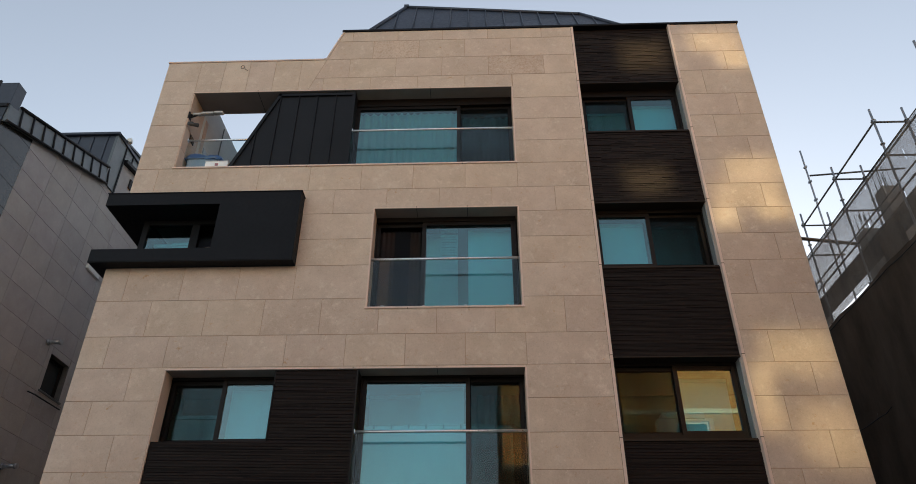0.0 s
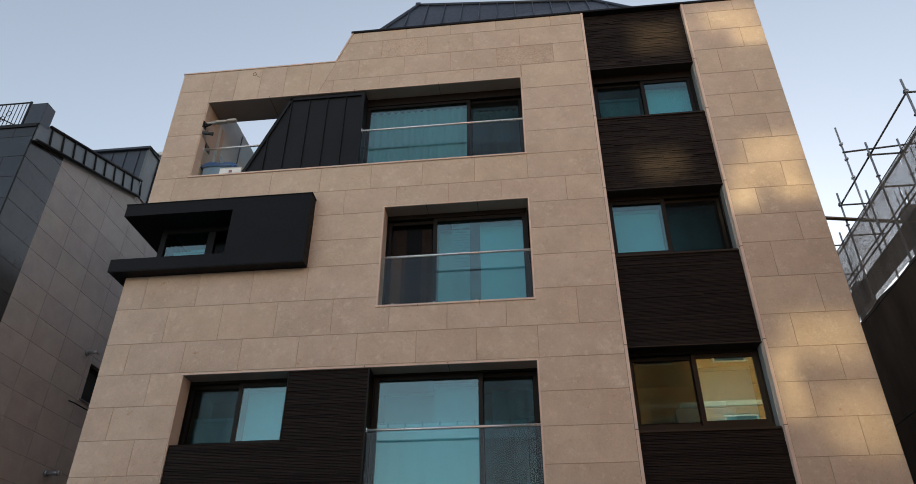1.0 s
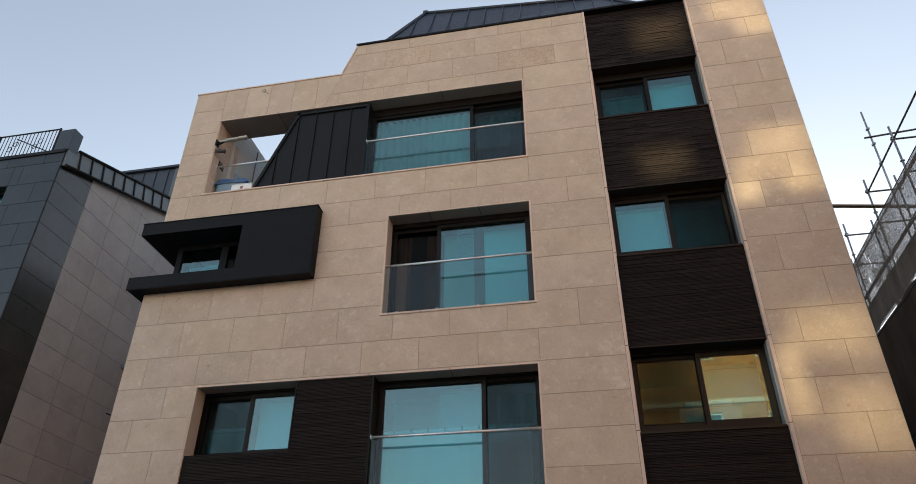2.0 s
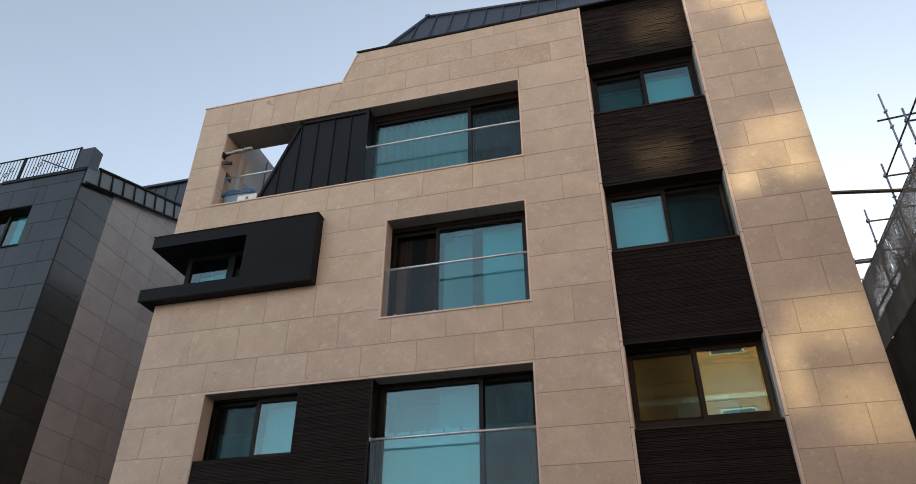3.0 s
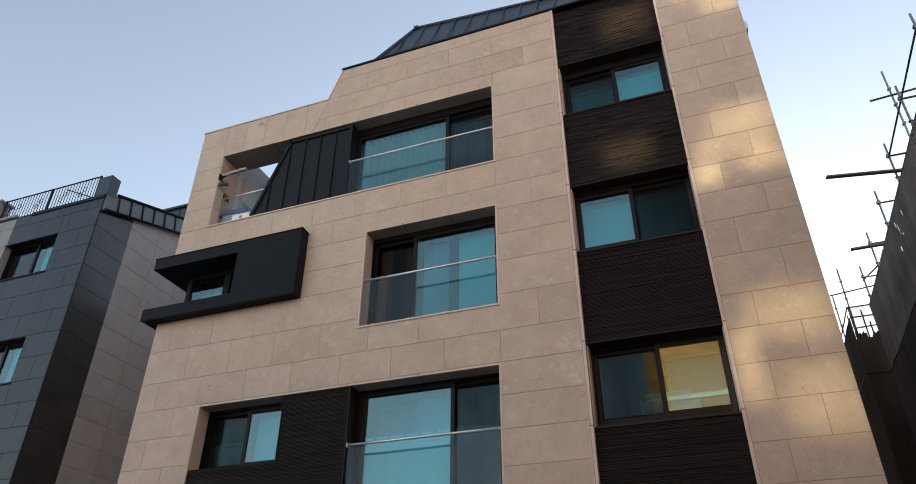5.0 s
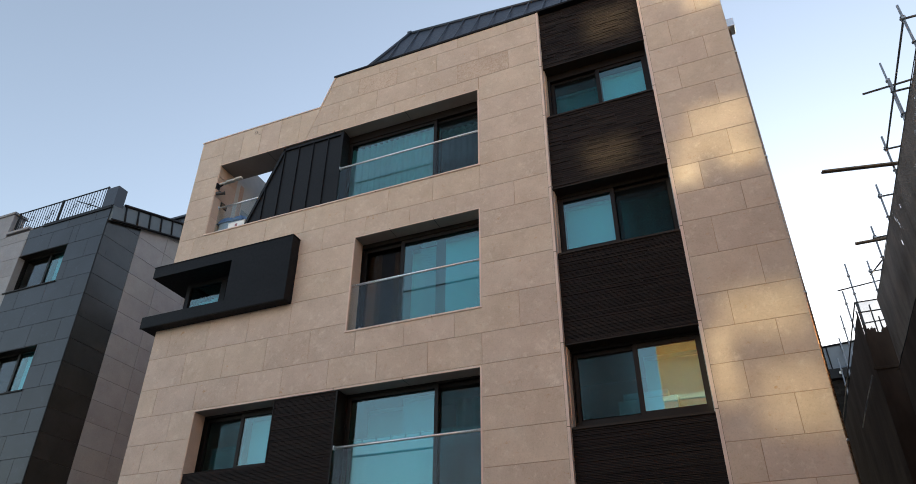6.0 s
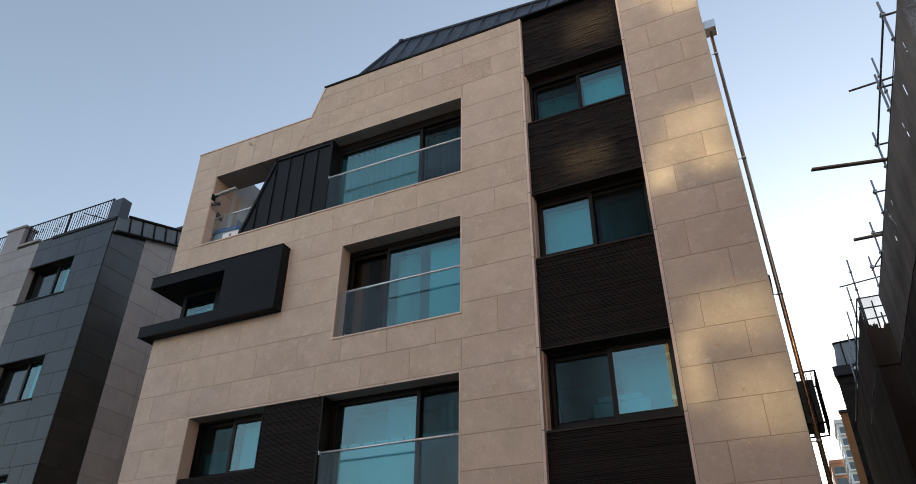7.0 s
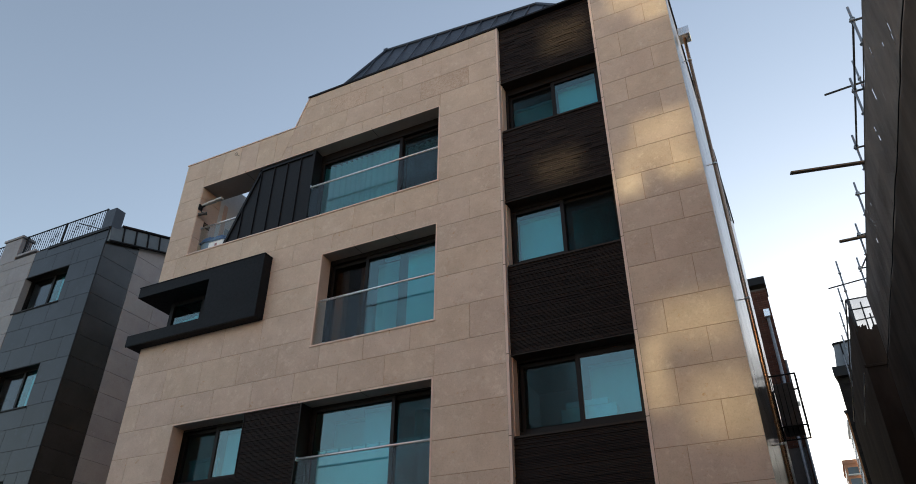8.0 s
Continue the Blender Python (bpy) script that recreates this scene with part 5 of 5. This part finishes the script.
# the part that stands further out, past the bend
net2 = sheet("scaffold_sheeting", 22.0, 34.0, 0.0, 10.80, 7.93, M_NETFAR, "dark sheeting on the far bay of the scaffold", 0.02, 5.1)
rng = random.Random(77)
bm = boxes((7.93, 8.72, 21.97, 22.0, 0.0, 10.05))
x = 7.94
while x < 8.70:                              # ragged upper edge of the dark sheet
    w = rng.uniform(0.02, 0.06)
    box(bm, x, x + w, 21.975, 21.995, 10.05, 10.07 + rng.random() ** 2 * 0.22 + max(0.0, 8.12 - x) * 1.1)
    x += w
part("return", bm, M_NETFAR, net2)
part("net", boxes((7.95, 8.70, 21.98, 21.986, 10.05, 11.06)), M_SHEER, net2)
part("tube", tubes(((7.97, 21.99, 10.0), (7.97, 21.99, 11.1), 0.024), ((8.0, 22.6, 10.0), (8.0, 22.6, 11.1), 0.02), ((8.30, 22.1, 9.9), (8.30, 22.1, 11.0), 0.02), ((8.44, 22.1, 9.9), (8.44, 22.1, 10.6), 0.02), ((8.0, 22.1, 10.45), (8.7, 22.1, 10.48), 0.02), sides=8), M_DARKPIPE, net2)
part("tube", tubes(((7.94, 21.98, 11.08), (8.55, 21.98, 11.08), 0.022), ((7.94, 21.98, 10.75), (8.55, 21.98, 10.75), 0.022), ((7.94, 21.98, 11.08), (7.94, 34, 11.08), 0.022), sides=8), M_DARKPIPE, net2)
for i, (y, top) in enumerate(((22.06, 12.42), (24.0, 12.45), (26.0, 12.5), (28.0, 12.5), (30.0, 12.5))):
    part("pole", tubes(((8.02, y, 0), (8.02, y, top), 0.024), sides=8), M_PIPE, scaffold)
    for z in (12.0, 11.4):
        part("collar", tubes(((8.02, y, z - 0.02), (8.02, y, z + 0.02), 0.042), sides=8), M_PIPE, scaffold)
part("ledger_tube", tubes(((7.60, 22.0, 11.55), (9.3, 22.0, 11.72), 0.022), sides=8), M_DARKPIPE, scaffold)
part("lacing", bent_tube([Vector((7.86, 22.4, 9.0)), Vector((7.85, 24.5, 9.02)), Vector((7.86, 27.5, 9.03))], 0.018, 6), M_PIPE, net2, "pale rope lacing")
part("flap", boxes((7.88, 8.66, 21.93, 21.96, 8.98, 9.06), bevel=0.01), M_NETFAR, net2)
# raw concrete frame behind the nets
frame_house = thing("concrete_frame", "raw concrete house frame behind the scaffold", "building")
part("wall", boxes((9.7, 9.95, 3.0, 34.0, 0, 8.7), (9.7, 20, 2.7, 3.0, 0, 8.7), (9.7, 20, 34.0, 34.3, 0, 8.7), (20, 20.3, 2.7, 34.3, 0, 8.7)), M_CONC, frame_house)
part("floor_slab", boxes((9.7, 20, 3.0, 34.0, 8.7, 8.92)), M_CONC, frame_house)
for y, top in ((13.85, 11.75), (15.1, 11.35), (18.6, 11.2)):
    col = part("column", boxes((9.75, 10.15, y, y + 0.4, 8.92, top), bevel=0.01), M_CONC, frame_house, "concrete column with starter bars")
    for i in range(3):
        for j in (0, 1):
            part("starter_bar", tubes(((9.82 + 0.12 * i, y + 0.08 + 0.24 * j, top - 0.1), (9.82 + 0.12 * i, y + 0.08 + 0.24 * j, top + 0.6), 0.011), sides=6), M_DARKPIPE, col)
sheet("cloth", 12.05, 12.95, 8.86, 9.75, 8.62, M_NET, "loose brown cloth hung from the deck", 0.05, 7.7, nz=12, ny=14, parent=net)

# ---------------------------------------------------------------- further down the alley
brick_back = thing("brick_house", "dark red brick house with zinc eaves behind the stone building", "building")


def brick_wall(name, x0, x1, z0, z1, mat, parent, turn, at, bw=0.24, bh=0.088, seed=5, label="", gap=0.005):
    """Courses of bricks in half bond, joined; local x along the wall, face towards -y."""
    rng = random.Random(seed)
    verts, faces = [], []
    rows = int((z1 - z0) / bh)
    for r in range(rows):
        x = x0 - (bw / 2 if r % 2 else 0)
        while x < x1:
            a, b = max(x, x0) + gap, min(x + bw, x1) - gap
            x += bw
            if b - a < 0.02:
                continue
            c0, c1, d = z0 + r * bh + gap, z0 + (r + 1) * bh - gap, rng.uniform(-0.003, 0.003)
            k = len(verts)
            verts += [(a, d, c0), (b, d, c0), (b, d, c1), (a, d, c1), (a, 0.02, c0), (b, 0.02, c0), (b, 0.02, c1), (a, 0.02, c1)]
            faces += [(k, k + 1, k + 2, k + 3), (k + 1, k, k + 4, k + 5), (k + 3, k + 2, k + 6, k + 7), (k, k + 3, k + 7, k + 4), (k + 2, k + 1, k + 5, k + 6)]
    me = bpy.data.meshes.new(name)
    me.from_pydata(verts, [], faces)
    me.materials.append(mat)
    ob = new(name, me)
    ob.matrix_basis = Matrix.Translation(at) @ pose(0, 0, 0, 0, 0, turn)
    ob.parent = parent
    return tagged(ob, label, kind="stuff")


part("wall", boxes((-2, 5.90, 27.0, 45.0, 0, 14.46)), M_NBJOINT, brick_back)
# unseen block, added to keep the low sun off the neighbour's side wall
part("rear_wing", boxes((-17, -2.0, 24.0, 38.0, 0, 18.0)), M_DKBRICK, brick_back)
brick_wall("bricks", 27.0, 42.0, 4.6, 14.46, M_DKBRICK, brick_back, 90, (5.92, 0, 0))
brick_wall("bricks", 3.5, 5.92, 8.4, 14.46, M_DKBRICK, brick_back, 0, (0, 26.98, 0))
part("fascia", boxes((-2.2, 5.96, 26.78, 28.0, 14.54, 14.86), bevel=0.01), M_ZINC, brick_back, "dark zinc box fascia under the roof edge")
part("rain_hopper", boxes((5.65, 5.86, 26.68, 26.95, 13.16, 13.46), bevel=0.01), M_STEEL, brick_back, "steel rainwater hopper")
part("downpipe", tubes(((5.76, 26.80, 13.2), (5.76, 26.80, 0), 0.056), sides=12), M_PIPE, brick_back)
part("downpipe", tubes(((5.97, 33.5, 14.0), (5.97, 33.5, 0), 0.05), sides=12), M_PIPE, brick_back)
part("wall_lamp", boxes((5.92, 6.13, 37.3, 37.48, 13.14, 13.33), bevel=0.01), M_WHITE, brick_back)

dark_house = thing("dark_brick_house", "charcoal brick house with a slate roof past the scaffold", "building")
def block(bm, outline, z0, z1):
    """A plan outline, drawn up."""
    lo, hi = [bm.verts.new((x, y, z0)) for x, y in outline], [bm.verts.new((x, y, z1)) for x, y in outline]
    bm.faces.new(lo[::-1])
    bm.faces.new(hi)
    for i in range(len(lo)):
        j = (i + 1) % len(lo)
        bm.faces.new((lo[i], lo[j], hi[j], hi[i]))
    return bm


plot = [(8.03, 38.02), (18, 38.02), (18, 52), (10.0, 52)]
part("wall", block(bmesh.new(), plot, 0, 14.40), M_IRON, dark_house)
brick_wall("bricks", 8.01, 11.5, 5.0, 14.40, M_GREYBRICK, dark_house, 0, (0, 38.0, 0), bw=0.42, bh=0.13)
part("gutter", block(bmesh.new(), [(7.90, 37.72), (18.2, 37.72), (18.2, 52.2), (9.9, 52.2)], 14.42, 14.90), M_ZINC, dark_house, "black box gutter")
bm = bmesh.new()
lo = [bm.verts.new(c) for c in ((8.12, 38.0, 14.90), (18.0, 38.0, 14.90), (18.0, 51.0, 14.90), (9.9, 51.0, 14.90))]
hi = [bm.verts.new(c) for c in ((8.29, 38.1, 16.17), (18.0, 41.0, 17.9), (18.0, 50.0, 17.9), (9.95, 50.0, 16.3))]
bm.faces.new(hi)
bm.faces.new(lo[::-1])
for i in range(4):
    bm.faces.new((lo[i], lo[(i + 1) % 4], hi[(i + 1) % 4], hi[i]))
far_roof = part("roof", bm, M_FARROOF, dark_house, "grey slate roof with raised seams")
for i in range(7):
    x = 8.6 + 0.7 * i
    part("seam", tubes(((x, 38.0, 14.92), (x, 38.1 + 0.3 * (x - 8.3), 16.18 + 0.178 * (x - 8.29)), 0.03), sides=6), M_ZINC, far_roof)
part("verge", tubes(((8.27, 38.06, 16.17), (9.98, 50.0, 16.3), 0.06), ((8.29, 38.06, 16.19), (18.0, 40.9, 17.95), 0.05), sides=6), M_ZINC, dark_house)
part("wall_lamp", tubes(((8.86, 37.66, 14.62), (8.86, 37.56, 14.62), 0.07), sides=10), M_WHITE, dark_house, "small white lamp on the gutter")
tan_house = thing("tan_house", "tan rendered house in the low sun", "building")
part("wall", block(bmesh.new(), [(9.1, 60), (20, 60), (20, 75), (11.6, 75)], 0, 19.3), M_BROWN, tan_house)
part("coping", block(bmesh.new(), [(9.0, 59.8), (20.2, 59.8), (20.2, 75.2), (11.5, 75.2)], 19.3, 19.5), M_ZINC, tan_house)
part("window", boxes((9.6, 11.0, 59.96, 60.0, 14.0, 16.5)), M_DARKGLASS, tan_house)


def tower(x0, x1, y0, y1, top, mat, label, balconies):
    t = thing("apartment_tower", label, "tower", "distant towers")
    part("wall", boxes((x0, x1, y0, y1, 0, top)), mat, t)
    part("roof", boxes((x0 - 0.3, x1 + 0.3, y0 - 0.3, y1 + 0.3, top, top + 1.0)), mat, t)
    z = top - 2.9
    while z > top - 26:
        for i in range(balconies):
            a = x0 + (x1 - x0) * (i + 0.15) / balconies
            b = x0 + (x1 - x0) * (i + 0.85) / balconies
            part("window", boxes((a, b, y0 - 0.05, y0 + 0.02, z + 0.3, z + 2.0)), M_TOWERW, t)
            part("balcony", boxes((a - 0.2, b + 0.2, y0 - 1.0, y0 - 0.05, z - 0.2, z + 0.1)), M_WHITE, t)
        for i in range(4):
            a = y0 + (y1 - y0) * (i + 0.2) / 4
            part("window", boxes((x0 - 0.05, x0 + 0.02, a, a + (y1 - y0) * 0.12, z + 0.4, z + 1.9)), M_TOWERW, t)
        z -= 2.9
    return t


tower(16.5, 22.5, 200, 214, 59.0, M_TOWER, "distant white apartment tower with balconies", 2)
tower(13.4, 17.0, 215, 230, 53.0, M_TOWERB, "distant red-brown apartment tower", 1)

# ---------------------------------------------------------------- across the street, seen in the panes
opposite = thing("orange_brick_building", "orange brick building with cream bands across the street", "building")
OY = -11.0
# the upper windows at x 5.5 are added where the glint lamps sit
O_WIN = [(x, z) for z in (4.6, 7.6, 10.45, 14.45) for x in (2.0, 5.5, 8.9, 12.5) if x != 2.0 or z < 10]
rects = [(1.0, 17.0, 0.0, 15.9)]
for x, z in O_WIN:
    rects = cut_rect(rects, (x, x + 1.5, z, z + (1.5 if z < 14 else 1.25)))
bm = bmesh.new()
for x0, x1, z0, z1 in rects:
    box(bm, x0, x1, OY - 0.4, OY - 0.02, z0, z1)
part("wall", bm, M_MORTAR, opposite)
for x0, x1, z0, z1 in rects:
    if z1 > 8.0:
        brick_wall("bricks", -x1, -x0, max(z0, 8.0), z1, M_BRICK, opposite, 180, (0, OY, 0), seed=int(x0 * 10 + z0), gap=0.011)
part("wall", boxes((1.0, 17.0, -22, -21.7, 0, 15.9), (1.0, 1.3, -21.7, OY - 0.4, 0, 15.9), (16.7, 17.0, -21.7, OY - 0.4, 0, 15.9), (1.0, 17, -22, OY - 0.1, 15.9, 16.1)), M_BRICK, opposite)
# unseen storey and window, added as a source for the topmost glint lamps
part("upper_storey", boxes((4.4, 9.0, -21, -12.4, 16.1, 18.6)), M_BRICK, opposite)
bm = bmesh.new()
ring_frame(bm, 4.55, 6.25, 16.9, 18.2, -12.4, -12.3, 0.07, 0.07, 0.07)
w = part("window", bm, M_WHITE, opposite, "white framed window")
part("pane", boxes((4.62, 6.18, -12.38, -12.37, 16.97, 18.13)), M_DARKGLASS, w)
for z in (9.75, 12.30, 15.80):
    part("band", boxes((0.97, 17.03, OY - 0.02, OY + 0.07, z, z + 0.22), bevel=0.01), M_BAND, opposite, "cream string course")
for x, z in O_WIN:
    bm = bmesh.new()
    tall = 1.5 if z < 14 else 1.25
    ring_frame(bm, x, x + 1.5, z, z + tall, OY - 0.25, OY - 0.12, 0.07, 0.07, 0.07)
    w = part("window", bm, M_WHITE, opposite, "white framed window")
    part("pane", boxes((x + 0.07, x + 1.43, OY - 0.20, OY - 0.19, z + 0.07, z + tall - 0.07)), M_DARKGLASS, w)
    part("sill", boxes((x - 0.05, x + 1.55, OY - 0.15, OY + 0.05, z - 0.06, z)), M_BAND, w)
grey_house = thing("grey_house", "pale rendered house across the street", "building")
part("wall", boxes((-14.0, -0.6, -22, OY - 1.0, 0, 8.6)), M_PALE, grey_house)
part("coping", boxes((-14.1, -0.5, -22.1, OY - 0.9, 8.6, 8.75)), M_ZINC, grey_house)

# ---------------------------------------------------------------- stone slabs, piece by piece
for x0, x1, z0, z1 in front_slabs:
    slab_stone = M_STONE
    if (z0 == 11.93 and 0.2 < x0 < 0.5) or (z0 == 12.46 and -2.2 < x0 < -1.6):
        slab_stone = M_PITTED
    elif z0 in (5.165, 5.70) and 0.5 < x1 - 1.44 < 1.0:
        slab_stone = M_BLEACHED
    pieces = [(x0, x1, z0, z1)]
    for h in HOLES:
        pieces = cut_rect(pieces, h)
    if x1 <= STRIP[0] + 0.001 and z1 > 11.60:
        # terrace parapet and the slanting end are cut separately
        if x0 == XL and z0 < PAR - 0.05:
            panel(rect(XL, -5.60, z0, min(z1, PAR)), slab_stone, wall)
        for a0, a1, c0, c1 in [p for p in pieces if p[1] > -5.55]:
            o = clip(rect(a0, a1, c0, c1), slope_x(11.6) + 0.004, 11.6, 1.0, -0.365)
            if len(o) >= 3 and max(x for x, z in o) - min(x for x, z in o) > 0.03:
                panel(o, slab_stone, wall)
        continue
    whole = [p for p in pieces if p[1] - p[0] > 0.03 and p[3] - p[2] > 0.03]
    if len(whole) == 1:
        panel(rect(*whole[0]), slab_stone, wall)
    elif whole:
        groups = []
        for p in whole:
            for g in groups:
                if any(abs(p[0] - q[1]) < 1e-6 or abs(p[1] - q[0]) < 1e-6 for q in g):
                    g.append(p)
                    break
            else:
                groups.append([p])
        for g in groups:
            if len(g) == 1:
                panel(rect(*g[0]), slab_stone, wall)
            else:
                notch_panel(g, (x0, x1, z0, z1), slab_stone, wall)
# upright slabs over the terrace opening
cuts = [-5.60, -5.09, -4.57, -4.04, -3.51, -2.6]
for x0, x1 in zip(cuts, cuts[1:]):
    o = clip(rect(x0, x1, 11.60, PAR), slope_x(11.6) - 0.004, 11.6, -1.0, 0.365)
    if len(o) >= 3:
        panel(o, M_STONE, wall)
# polished slabs on the alley side
for i in range(22):
    z0 = 0.06 + 0.6 * i
    off = 0.6 if i % 2 else 0.0
    y = F
    ycuts = [F] + [F + 1.2 * k + 0.6 + off for k in range(8) if F + 1.2 * k + 0.6 + off < YB - 0.3] + [YB]
    for a, b in zip(ycuts, ycuts[1:]):
        panel(rect(a, b, z0, min(z0 + 0.6, TOP)), M_SIDE, wall_right, 90, (XR, 0, 0))
# the neighbour's slabs
for r, (z0, z1) in enumerate(zip(NROWS, NROWS[1:] + [12.53])):
    off = 0.51 if r % 2 else 0.0
    cuts = [NX] + [NX - 0.51 - off - 1.02 * k for k in range(8)]
    for b, a in zip(cuts, cuts[1:]):
        for lo, hi, mat in ((-13.55, NX, M_SLATE), (-19.0, -13.55, M_PALE)):
            c0, c1 = max(a, lo), min(b, hi)
            if c1 - c0 < 0.05:
                continue
            pieces = [(c0, c1, z0, z1)]
            for h in N_OPEN:
                pieces = cut_rect(pieces, h)
            for p in pieces:
                if p[1] - p[0] > 0.04 and p[3] - p[2] > 0.04:
                    panel(rect(*p), mat, n_front, 0, (0, NY, 0))
side_cuts = [NY, 12.46, 13.46, 14.52, 15.58, 16.64, 17.70, 18.76]
SROWS = NROWS + [12.80, 13.38, 13.96, 14.50]
for r, (z0, z1) in enumerate(zip(SROWS, SROWS[1:])):
    for k, (a, b) in enumerate(zip(side_cuts, side_cuts[1:])):
        pieces = [(a, b, z0, z1)]
        for h in S_OPEN:
            pieces = cut_rect(pieces, h)
        for p in pieces:
            if p[1] - p[0] < 0.04 or p[3] - p[2] < 0.04:
                continue
            o = clip(rect(*p), NY, 12.13, 0.335, -1.0)
            if len(o) >= 3:
                panel(o, M_DARKSLATE if k == 0 else M_GRANITE, n_side, 90, (NX, 0, 0))
